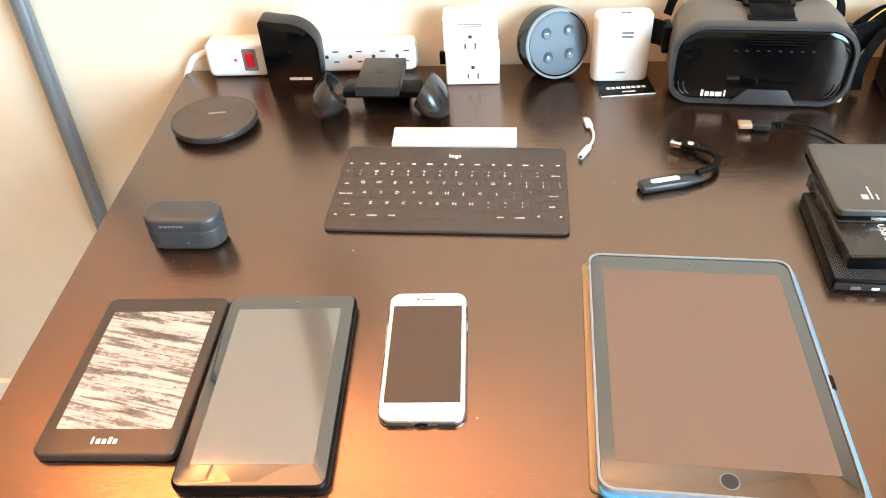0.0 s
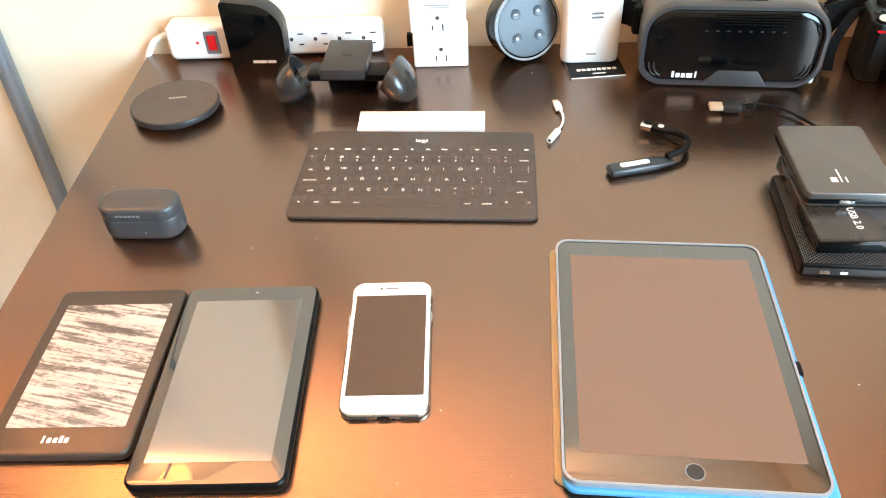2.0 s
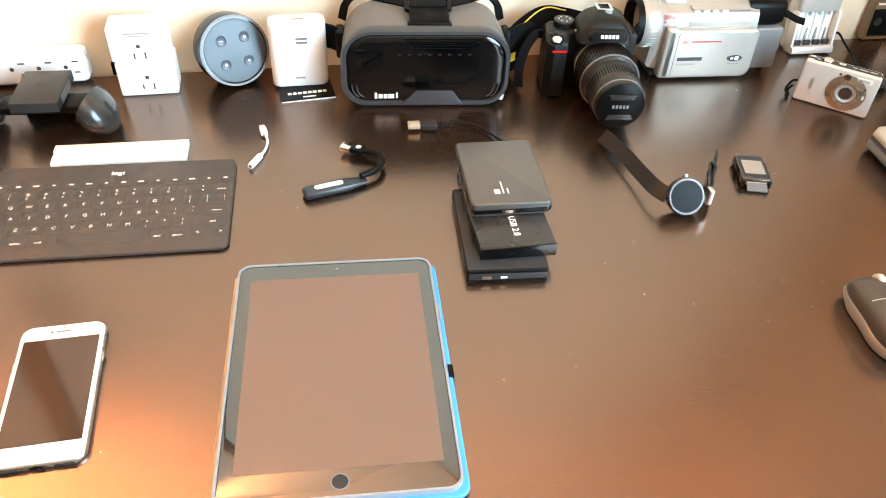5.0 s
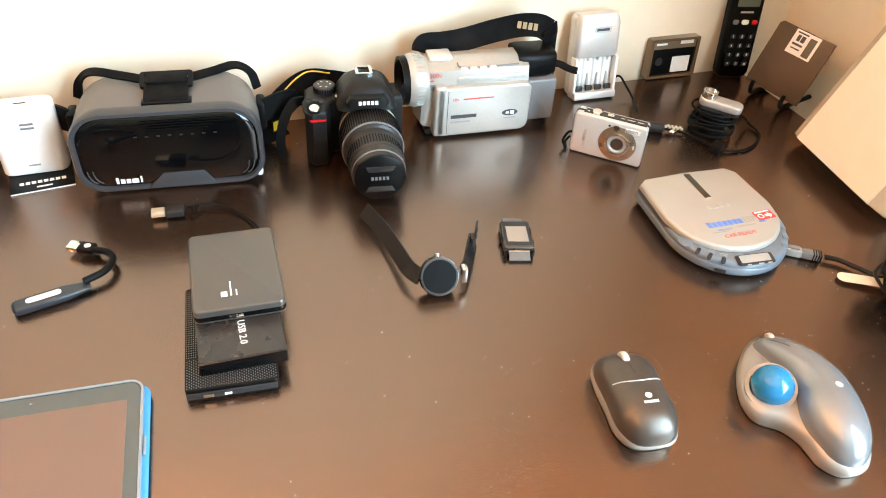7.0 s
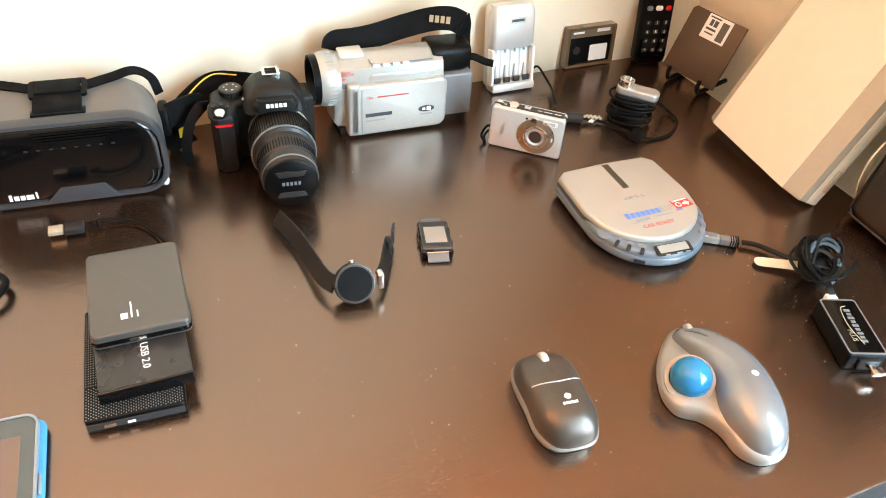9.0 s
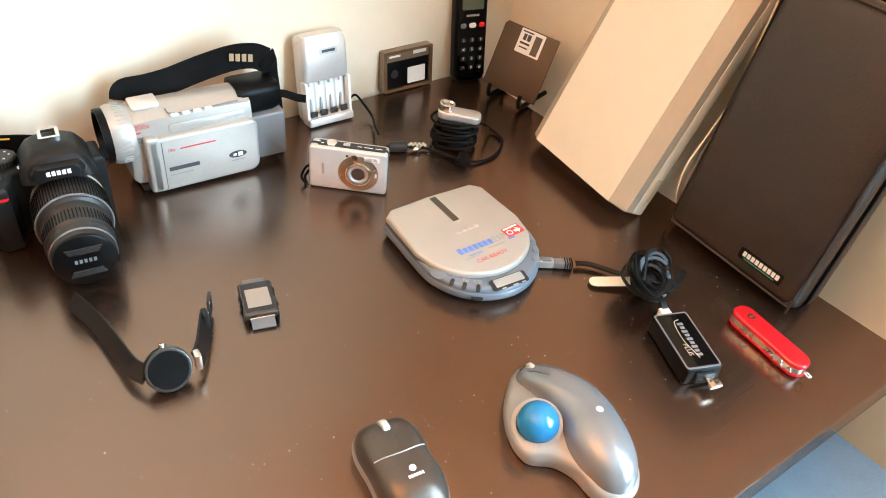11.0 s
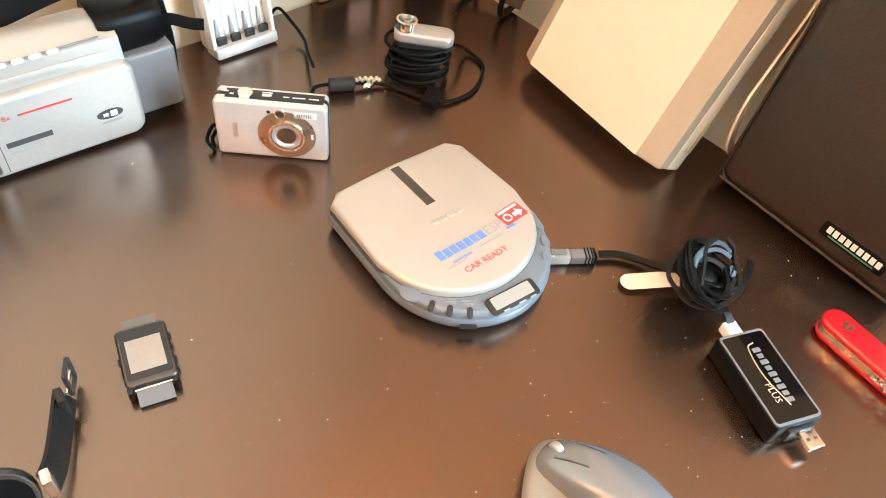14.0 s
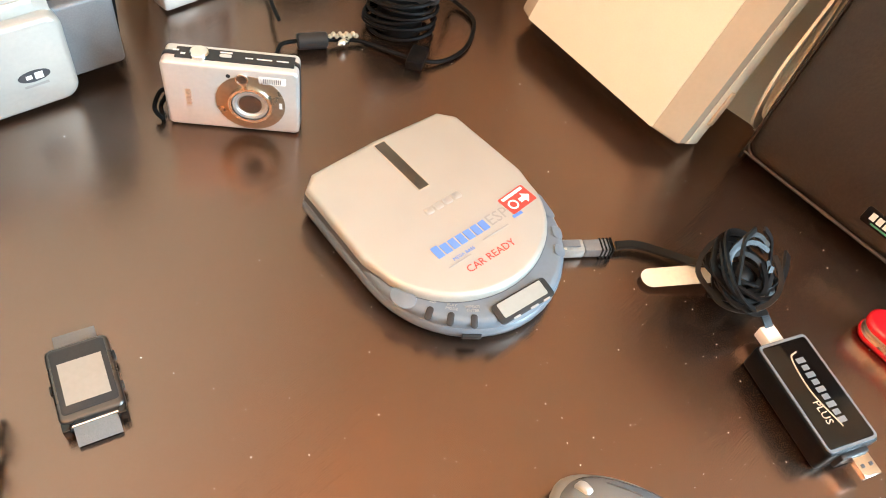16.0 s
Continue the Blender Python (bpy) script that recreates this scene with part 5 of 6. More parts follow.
part("top_plate", box(0.0780, 0.0110, 0.0008, at=(0.003, 0.0110, 0.0553)), M_DGREY, cc, "dark printed top plate")
face_plate = part("lens_plate", slab(disc(0.0235, 48), 0, 0.0006, 0.0002, 2), mat("bronze_metal", (0.36, 0.27, 0.19), 0.3, metal=0.8), cc, "round bronze lens surround", on_front(0.0125, 0.0265, 0.0000))
part("lens_ring", ring(0.0128, 0.0150, 0.0, 0.0035, 40), M_CHROME, face_plate, "chrome lens ring")
part("lens_barrel", lathe([(0.0128, 0.0006), (0.0120, 0.0030), (0.0100, 0.0026), (0.0090, 0.0012), (0.0001, 0.0010)], 40), M_SILVER, face_plate)
part("lens_shutter", slab(disc(0.0078, 28), 0.0010, 0.0018), M_GLASS_BLACK, face_plate, "dark closed lens shutter")
vf = part("viewfinder", slab(disc(0.0036, 24), 0, 0.0012, 0.0004, 2), M_GLASS_BLACK, cc, "round viewfinder window", on_front(0.0080, 0.0475, -0.0004))
part("rim", ring(0.0034, 0.0044, 0.0, 0.0014, 24), M_CHROME, vf)
mark("assist_light", disc(0.0015, 14), M_DGREY, cc, on_front(-0.001, 0.0485, 0.0))
fl_ = part("flash", slab(rrect(0.0180, 0.0058, 0.0008, 3), 0, 0.0006), M_LETTER, cc, "white flash window", on_front(0.0280, 0.0475, 0.0))
for i in range(9):
    mark("flash_rib", flat(0.0005, 0.0038), M_GREY, fl_, up(0.0006, -0.0056 + i * 0.0014))
part("shutter_button", lathe([(0.0001, 0), (0.0064, 0), (0.0064, 0.0022), (0.0056, 0.0030), (0.0001, 0.0030)], 28), M_CHROME, cc, "round chrome shutter button", up(0.0556, -0.0205, 0.0105))
part("power_button", slab(rrect(0.0080, 0.0030, 0.0014, 4), 0, 0.0010, 0.0004, 2), M_SILVER_L, cc, "", up(0.0560, -0.0035, 0.0105))
bars("writing", [(-0.036, 0.002, 0.004, 0.0014), (-0.031, -0.001, 0.003, 0.0014), (-0.0035, 0.0036, 0.008, 0.0011), (0.012, 0, 0.005, 0.0010), (0.022, 0, 0.010, 0.0010), (0.034, 0, 0.008, 0.0010)], M_LETTER, cc, up(0.0561, 0, 0.0105))
bars("brand_mark", [(0, -0.0060 + i * 0.0030, 0.0034, 0.0022) for i in range(5)], M_ALU, cc, on_front(-0.0290, 0.0270, 0.0))
bars("writing", [(0, 0, 0.0020, 0.0050)], M_LETTER, cc, on_front(0.0330, 0.0265, -0.0006))
part("strap_tangle", tube([(-0.0460, 0.014, 0.020), (-0.0520, 0.012, 0.018), (-0.0560, 0.006, 0.008), (-0.0500, 0.002, 0.003), (-0.0540, 0.014, 0.003), (-0.0500, 0.018, 0.010)], 0.0016), M_NYLON, cc, "thin black wrist strap")

# ---- webcam on its coiled lead ----
wc = thing("webcam", "small silver clip webcam resting on its coiled black cable", "webcam", pose(1.3960, -0.1950, 0.0, 0, 0, -42))
rnd = random.Random(5)
for i in range(7):
    rx, ry, z = 0.0270 + rnd.uniform(-0.003, 0.003), 0.0210 + rnd.uniform(-0.003, 0.003), 0.0035 + i * 0.0052
    dx, dy, tilt = rnd.uniform(-0.003, 0.003), rnd.uniform(-0.003, 0.003), rnd.uniform(-0.004, 0.004)
    loop = [(dx + rx * math.cos(radians(a)), dy + ry * math.sin(radians(a)), z + tilt * math.cos(radians(a))) for a in range(0, 361, 30)]
    part("cable_loop", tube(loop, 0.0017, 6, 3), M_RUBBER, wc)
part("inner_roll", rod(0.0190, 0.0340, n=20, bevel=0.003), M_RUBBER, wc)
body = part("body", slab(rrect(0.0560, 0.0220, 0.009, 6), 0, 0.0110, 0.0030, 3), M_SILVER, wc, "silver rounded housing", pose(0.004, 0, 0.0375, 0, 4, 0))
part("underside", slab(rrect(0.0540, 0.0205, 0.008, 6), -0.004, 0.0004), M_DGREY, body)
part("lens_ring", lathe([(0.0001, 0.0), (0.0098, 0.0), (0.0102, 0.002), (0.0098, 0.0085), (0.0078, 0.0090), (0.0066, 0.0040), (0.0001, 0.0036)], 36), M_CHROME, body, "raised chrome lens ring", up(0.0108, -0.0175, 0))
part("lens", slab(disc(0.0060, 20), 0, 0.0006), M_GLASS_BLACK, body, "", up(0.0146, -0.0175, 0))
lead = thing("camera_lead", "thin black lead with velcro tie, ferrite and metal charm", "cable", pose(0, 0, 0))
part("lead", tube([(1.4200, -0.2100, 0.0330), (1.4400, -0.2060, 0.0200), (1.4580, -0.1980, 0.0050), (1.4560, -0.2250, 0.0022), (1.4250, -0.2470, 0.0022), (1.3950, -0.2490, 0.0022), (1.3760, -0.2370, 0.0050), (1.3650, -0.2120, 0.0030), (1.3560, -0.1930, 0.0030), (1.3420, -0.1830, 0.0040), (1.3250, -0.1750, 0.0060), (1.3020, -0.1640, 0.0060), (1.2900, -0.1700, 0.0040)], 0.0018), M_RUBBER, lead)
part("velcro_tie", box(0.0140, 0.0240, 0.0085, at=(0, 0, 0), bevel=0.002), M_NYLON, lead, "black velcro cable tie", pose(1.3790, -0.2360, 0, 0, 0, -58))
part("ferrite", rod(0.0065, 0.0240, n=20, bevel=0.001), M_DGREY, lead, "cylindrical ferrite bead", pose(1.3110, -0.1690, 0.0066, 0, 90, -28))
chain = None
for i in range(9):
    chain = ball(0.0021, at=(1.3360 + i * 0.0022, -0.1790 - i * 0.0014, 0.0075 + 0.002 * (i % 2)), seg=8, bm=chain)
part("bead_chain", chain, M_GOLDPLATE, lead, "short metal bead chain")
part("charm", ball(0.0065, 1.0, 0.55, 0.5, at=(1.3425, -0.1880, 0.0045), seg=12), M_CHROME, lead, "crumpled shiny charm")

# ---- disc player ----
dp = thing("disc_player", "silver portable disc player with a grey control edge", "disc player", pose(1.2690, -0.3800, 0.0, 0, 0, -3.0))
M_DP = mat("silver_grey_lid", (0.42, 0.39, 0.345), 0.36, metal=0.3, vary=0.04, bump=0.05, scale=1500)
M_DPB = mat("blue_grey_plastic", (0.135, 0.160, 0.185), 0.30, vary=0.05)


def front_arc(cx, cy, rx, ry, a0, a1, n=18):
    return [(cx + rx * math.cos(radians(a0 + (a1 - a0) * i / n)), cy + ry * math.sin(radians(a0 + (a1 - a0) * i / n))) for i in range(n + 1)]


base_o = [(0.0560, 0.0760), (0.0, 0.0780), (-0.0530, 0.0760), (-0.0640, 0.0680), (-0.0665, 0.0300)] + front_arc(0.0, -0.0120, 0.0685, 0.0730, 178, 362, 24) + [(0.0680, 0.0300), (0.0660, 0.0640)]
part("base", slab(base_o, 0.0025, 0.0150, 0.0030, 3, low=0.006), M_DPB, dp, "blue-grey lower shell")
part("control_edge", slab(inset(base_o, 0.0008), 0.0145, 0.0215, 0.0050, 4, low=0.0004), M_DPB, dp, "blue-grey control edge")
lid_o = [(0.0550, 0.0750), (0.0, 0.0772), (-0.0520, 0.0750), (-0.0630, 0.0660), (-0.0670, 0.0), (-0.0640, -0.0140)] + front_arc(0.0, -0.0040, 0.0655, 0.0610, 196, 344, 18) + [(0.0640, -0.0140), (0.0672, 0.0), (0.0650, 0.0640)]
lid = part("lid", slab(lid_o, 0.0170, 0.0280, 0.0040, 4, low=0.0005), M_DP, dp, "silver-grey disc lid")
part("lid_seam", slab([(x * 1.006, y * 1.006) for x, y in lid_o], 0.0168, 0.0217), M_DARKPRINT, dp)
win = part("window_strip", slab(rrect(0.0085, 0.0480, 0.0006, 2), 0, 0.0005), M_GLASS_BLACK, lid, "narrow dark window in the lid", up(0.0279, 0.0005, 0.0475))
part("window_frame", frame_strip(rrect(0.0098, 0.0495, 0.0008, 2), rrect(0.0083, 0.0478, 0.0006, 2), 0, 0.0006), M_BEIGE, win)
for i in range(4):
    part("brand_mark", slab(rrect(0.0062, 0.0052, 0.001, 2), 0, 0.0006, 0.0002, 2), M_SILVER, lid, "", up(0.0278, -0.0095 + i * 0.0078, 0.0065))
bars("product_mark", [(-0.0165 + i * 0.0064, 0.0006 if i == 0 else 0, 0.0050, 0.0090 if i == 0 else 0.0076) for i in range(7)], M_BLUEPRINT, lid, up(0.0281, -0.0105, -0.0225))
words("ESP", 0.0120, M_LETTER_DIM, lid, up(0.0281, 0.0240, -0.0222), th=0.0001)
mark("blue_tag", flat(0.0080, 0.0022), M_BLUEPRINT, lid, up(0.0281, 0.0360, -0.0285))
words("CAR READY", 0.0074, M_REDPRINT, lid, up(0.0281, -0.0010, -0.0430), th=0.0001)
words("MEGA BASS", 0.0034, M_BLUEPRINT, lid, up(0.0281, -0.0140, -0.0320), th=0.0001)
bars("writing", [(0.014, -0.0310, 0.022, 0.0010), (-0.020, -0.0350, 0.018, 0.0008)], M_LETTER_DIM, lid, up(0.0281))
stk = part("sticker", slab(rrect(0.0230, 0.0150, 0.0012, 3), 0, 0.0003), M_REDPRINT, lid, "red headphone sticker", up(0.0280, 0.0450, -0.0190, 4))
part("arrow", slab([(0.0095, 0.0), (0.0045, 0.0045), (0.0045, 0.0018), (0.0002, 0.0018), (0.0002, -0.0018), (0.0045, -0.0018), (0.0045, -0.0045)], 0, 0.0003), M_LETTER, stk, "", up(0.0003, 0, -0.002))
part("headphones_sign", ring(0.0026, 0.0038, 0, 0.0003, 20), M_LETTER, stk, "", up(0.0003, -0.0056, -0.0015))
bars("writing", [(0, 0.0052, 0.019, 0.0022)], M_LETTER, stk, up(0.0003))


def edge_pose(a, k=0.93, z=0.0206, tilt=18):
    """A place on the front control edge, at the angle a round the player, tipped outwards."""
    x, y = 0.0685 * k * math.cos(radians(a)), -0.0120 + 0.0730 * k * math.sin(radians(a))
    return pose(x, y, z, 0, 0, a + 90) @ pose(0, 0, 0, tilt, 0, 0)


dsp = part("display_frame", slab(rrect(0.0430, 0.0140, 0.003, 4), 0, 0.0012, 0.0005, 2), M_DGREY, dp, "", edge_pose(266, 0.885, 0.0209, 12))
part("display", slab(rrect(0.0345, 0.0098, 0.001, 3), 0, 0.0004), mat("grey_lcd", (0.30, 0.29, 0.26), 0.14, vary=0.03), dsp, "pale grey lcd", up(0.0011, 0, 0.001))
bars("writing", [(-0.010, -0.0066, 0.005, 0.0012), (0.004, -0.0066, 0.006, 0.0012), (0.014, -0.0066, 0.005, 0.0012)], M_LETTER_DIM, dsp, up(0.0012))
for a, t in ((212, "ESP"), (223, "PLAY\nMODE"), (235, "REPEAT/\nENTER")):
    part("button", slab(rrect(0.0044, 0.0085, 0.0020, 4), 0, 0.0014, 0.0005, 2), M_DGREY, dp, "", edge_pose(a, 0.955, 0.0195, 26))
    words(t, 0.0026, M_LETTER_DIM, dp, edge_pose(a, 0.850, 0.0216, 2))
part("open_button", slab(disc(0.0085, 28, 1.0, 0.72), 0, 0.0018, 0.0006, 2), M_DPB, dp, "oval open button", edge_pose(197, 0.93, 0.0198, 22))
for a, ln_ in ((345, 0.022), (325, 0.010), (312, 0.009)):
    part("button", slab(rrect(ln_, 0.0080, 0.0030, 4), 0, 0.0016, 0.0005, 2), M_DPB, dp, "", edge_pose(a, 0.93, 0.0200, 24))
part("jack_vent", box(0.012, 0.002, 0.004, at=(0, 0, 0), bevel=0.0006), M_DGREY, dp, "", pose(-0.0400, -0.0720, 0.0070, 0, 0, -38))
for x, y in ((-0.045, 0.055), (0.045, 0.055), (0.0, -0.060)):
    part("foot", rod(0.006, 0.0035, at=(x, y, 0)), M_RUBBER, dp)

# ---- network plug and telephone adapter ----
M_FLAT = mat("black_flat_cord", (0.006, 0.0054, 0.005), 0.4, vary=0.1, spec=0.3)
mj = thing("telephone_adapter", "black usb telephone adapter with a glossy face", "adapter", pose(1.3525, -0.6110, 0, 0, 0, -23.5))
part("body", slab(rrect(0.0380, 0.0740, 0.003, 4), 0.0, 0.0200, 0.0025, 3), M_BLACK, mj)
fc = part("face", slab(rrect(0.0330, 0.0680, 0.002, 3), 0, 0.0008, 0.0003, 2), M_BLACK_GLOSS, mj, "glossy black face in a grey frame", up(0.0199))
part("frame", frame_strip(rrect(0.0360, 0.0715, 0.003, 4), rrect(0.0332, 0.0682, 0.002, 4), 0, 0.0008), M_GREY, fc)
bars("brand_mark", [(0.003, -0.0200 + i * 0.0050, 0.0045 if i % 2 else 0.0060, 0.0034) for i in range(9)], M_GREY, fc, up(0.0008))
words("PLUS", 0.0070, M_BEIGE, fc, pose(-0.0055, -0.0130, 0.0009, 0, 0, -90), th=0.0001)
part("swoosh", tube([(0.0010, -0.024, 0.0009), (-0.0040, 0.0, 0.0009), (-0.0020, 0.022, 0.0009), (0.0040, 0.026, 0.0009)], 0.0005, 6), M_BEIGE, fc)
uc = part("connector", box(0.0120, 0.0160, 0.0046, at=(0.0060, -0.0445, 0.0080), bevel=0.0004), M_CHROME, mj, "bare metal usb plug")
for x in (0.0030, 0.0090):
    mark("hole", flat(0.0022, 0.0022), M_DARKPRINT, uc, up(0.01265, x, -0.046))
part("collar", box(0.0200, 0.0040, 0.0120, at=(0.002, -0.0380, 0.003), bevel=0.001), M_DGREY, mj)
part("clear_plug", box(0.0110, 0.0140, 0.0090, at=(0.002, 0.0430, 0.0060), bevel=0.001), M_WHITE, mj, "clear telephone plug")
cord = thing("network_cable", "flat black cable bundled in loops, with a clear plug", "cord", pose(0, 0, 0))
rnd = random.Random(11)
KX, KY = 1.3870, -0.5330
part("cord", ribbon([(1.3560, -0.4610, 0.0050), (1.3680, -0.4700, 0.0050), (1.3780, -0.4860, 0.0050), (1.3840, -0.5050, 0.0090), (1.3880, -0.5200, 0.0200)], 0.0062, 0.0020), M_FLAT, cord)
for i in range(16):
    r = rnd.uniform(0.0160, 0.0275)
    n = Vector((0.1 + rnd.uniform(-0.45, 0.45), -0.35 + rnd.uniform(-0.45, 0.45), rnd.uniform(0.5, 0.9))).normalized()
    u = n.orthogonal().normalized()
    v = n.cross(u)
    c = Vector((KX + rnd.uniform(-0.006, 0.006), KY + rnd.uniform(-0.006, 0.006), 0.0220 + rnd.uniform(0, 0.012)))
    ph = rnd.uniform(0, 6.28)
    pts = [c + u * (r * math.cos(ph + k * 0.52)) + v * (r * rnd.uniform(0.75, 1.0) * math.sin(ph + k * 0.52)) for k in range(12)]
    part("loop", ribbon([(p.x, p.y, max(0.0035, p.z)) for p in pts], 0.0032, 0.0016, steps=4, up=tuple(n)), M_FLAT, cord)
part("loop", ribbon([(KX - 0.022, KY + 0.006, 0.016), (KX - 0.012, KY - 0.012, 0.020), (KX + 0.008, KY - 0.022, 0.022), (KX + 0.030, KY - 0.018, 0.022), (KX + 0.044, KY - 0.012, 0.022)], 0.0065, 0.0018, up=(0, -0.7, 0.7)), M_FLAT, cord, "loop tied round the bundle")
part("tail", ribbon([(KX - 0.004, KY - 0.010, 0.022), (KX - 0.010, KY - 0.028, 0.018), (KX - 0.014, KY - 0.038, 0.012), (1.3680, -0.5740, 0.0110)], 0.0062, 0.0018), M_FLAT, cord)
part("core", ball(0.0140, 1.0, 0.9, 0.95, at=(KX, KY, 0.0150), seg=14), M_FLAT, cord)
rj = part("plug", box(0.0100, 0.0190, 0.0082, at=(0, 0, 0.0012), bevel=0.001), mat("clear_grey_plastic", (0.30, 0.29, 0.27), 0.15, vary=0.08, coat=0.4), cord, "clear plastic network plug", pose(1.3275, -0.4425, 0, 0, 0, 54))
part("boot", box(0.0100, 0.0190, 0.0080, at=(0, -0.0190, 0.0012), bevel=0.0015), M_GREY, rj, "grey moulded boot")
for i in range(4):
    part("boot_ridge", box(0.0106, 0.0012, 0.0086, at=(0, -0.0215 - i * 0.0026, 0.0009)), M_BLACK, rj)
part("contacts", box(0.0080, 0.0050, 0.0006, at=(0, 0.0060, 0.0094)), M_GOLDPLATE, rj)
part("latch", box(0.0050, 0.0120, 0.0014, at=(0, 0.0, 0.0100)), M_GREY, rj)
tag = solo("paper_tag", slab(rrect(0.0570, 0.0150, 0.0070, 6), 0.0, 0.0004), mat("cream_paper", (0.82, 0.76, 0.64), 0.6, vary=0.06), "cream paper tag with fine print on the cord", "tag", pose(1.3720, -0.5060, 0.0052, 0, -4, -36))

# ---- pocket knife ----
kn = thing("pocket_knife", "red pocket knife with steel tools, folded shut", "pocket knife", pose(1.4360, -0.6520, 0, 0, 0, 82))
ko = rrect(0.0910, 0.0240, 0.0118, 8)
part("scale", slab(ko, 0.0115, 0.0165, 0.0028, 3, low=0.0004), M_RED, kn, "glossy red handle scale")
part("scale", slab(ko, 0.0000, 0.0040, 0.0006, 2, low=0.0022), M_RED, kn, "red handle scale underneath")
for z in (0.0042, 0.0066, 0.0090):
    part("tool", slab(inset(ko, 0.0010), z, z + 0.0020), M_ALU, kn, "steel tool layer")
part("corkscrew", tube([(-0.040 + i * 0.0034, 0.0125 + 0.0022 * math.cos(i * 1.9), 0.0080 + 0.0026 * math.sin(i * 1.9)) for i in range(10)], 0.0010, 6, 4), M_CHROME, kn, "steel corkscrew along the side")
part("key_ring", ring(0.0034, 0.0044, 0, 0.0010, 20), M_CHROME, kn, "", pose(-0.0500, 0.002, 0.0085, 60, 0, 0))
sh = part("badge", slab([(0.0036, 0.0040), (-0.0036, 0.0040), (-0.0040, -0.0010), (0.0, -0.0046), (0.0040, -0.0010)], 0, 0.0003), M_CHROME, kn, "small silver badge", up(0.0165, 0.0270, 0, 180))
mark("badge_cross", [(0.0008, 0.0026), (-0.0008, 0.0026), (-0.0008, -0.0020), (0.0008, -0.0020)], M_RED, sh, up(0.0003))

# ---- smart watches ----
wt = thing("round_watch", "round black wrist watch standing with its strap open", "watch", pose(0.9360, -0.3860, 0.0, 0, 0, -8))
wm = pose(0, 0.002, 0.0195, 58, 0, 0) @ Matrix.Scale(0.90, 4)
M_STEEL = mat("dark_steel", (0.10, 0.09, 0.085), 0.28, metal=0.9, vary=0.05)
case_ = part("case", lathe([(0.0001, -0.0100), (0.0200, -0.0100), (0.0218, -0.006), (0.0222, 0.0), (0.0212, 0.0024), (0.0186, 0.0030)], 56), M_STEEL, wt, "dark steel watch case", wm)
part("glass", lathe([(0.0192, 0.0), (0.0186, 0.0008), (0.0001, 0.0010)], 48), M_BLACK, case_, "black round glass", up(0.0026))
part("bezel", ring(0.0188, 0.0206, 0.0020, 0.0036, 56), M_STEEL, case_)
part("crown", rod(0.0030, 0.0040, n=16, bevel=0.0006), M_CHROME, case_, "", pose(0, 0.0215, -0.003, -90, 0, 0))
M_LEATHER = mat("black_leather", (0.010, 0.0085, 0.0078), 0.42, bump=0.6, scale=700, vary=0.15, spec=0.3)
part("strap", ribbon([(-0.0180, 0.004, 0.0190), (-0.0270, 0.020, 0.0180), (-0.0330, 0.050, 0.0150), (-0.0420, 0.090, 0.0130), (-0.0560, 0.130, 0.0115)], 0.0170, 0.0024, up=(-1.0, -0.6, 0.9)), M_LEATHER, wt, "black leather strap")
part("lug", box(0.0060, 0.0100, 0.0180, at=(0.0250, 0.002, 0.0110), bevel=0.0015, rot=(0, 0, 0)), M_ALU, wt, "steel strap lug")
part("strap", ribbon([(0.0240, 0.002, 0.0190), (0.0310, 0.014, 0.0170), (0.0390, 0.034, 0.0150), (0.0480, 0.056, 0.0160)], 0.0190, 0.0024, up=(1.0, -0.7, 0.5)), M_LEATHER, wt, "short buckle strap")
part("keeper", box(0.0050, 0.0110, 0.0210, at=(0.0455, 0.050, 0.0060), bevel=0.001), M_LEATHER, wt)
bk = part("buckle", frame_strip(rrect(0.0230, 0.0160, 0.002, 3), rrect(0.0185, 0.0110, 0.001, 3), 0, 0.0024), M_DGREY, wt, "steel buckle", pose(0.0530, 0.067, 0.0170, 0, 0, 0) @ pose(0, 0, 0, 90, 0, 68) @ pose(0, 0, 0, 0, 0, 90))
part("pin", rod(0.0008, 0.0180, n=8), M_CHROME, bk, "", pose(0.0, -0.0060, 0.0010, -90, 0, 0))

pw = thing("square_watch", "small square black wrist watch with a pale screen", "watch", pose(1.0440, -0.3350, 0.0, 0, 0, -17))
part("case", slab(rrect(0.0330, 0.0470, 0.004, 4), 0.0020, 0.0110, 0.0022, 3), M_STEEL, pw)
part("glass", slab(rrect(0.0285, 0.0400, 0.002, 3), 0, 0.0005, 0.0002, 2), M_DGREY, pw, "dark front glass", up(0.0109, 0, 0.001))
part("screen", slab(flat(0.0225, 0.0258), 0, 0.0003), mat("pale_memory_lcd", (0.27, 0.235, 0.20), 0.3, vary=0.05), pw, "pale grey square screen", up(0.0113, 0, -0.001))
M_STRAP = mat("grey_woven_strap", (0.13, 0.125, 0.12), 0.7, bump=0.7, scale=1300)
part("strap", ribbon([(0, -0.0225, 0.0060), (0, -0.0290, 0.0040), (0, -0.0340, 0.0018)], 0.0220, 0.0022), M_STRAP, pw, "short cut strap end")
part("strap", ribbon([(0, 0.0225, 0.0060), (0, 0.0290, 0.0050), (0, 0.0340, 0.0040)], 0.0220, 0.0022), M_STRAP, pw, "short cut strap end")
for s in (-1, 1):
    part("lug", box(0.0045, 0.0070, 0.0080, at=(s * 0.0138, -0.0240, 0.0016), bevel=0.001), M_BLACK_GLOSS, pw)
    part("pin", rod(0.0009, 0.0230, n=8), M_CHROME, pw, "", pose(-0.0115, s * 0.0238, 0.0062, 0, 90, 0))
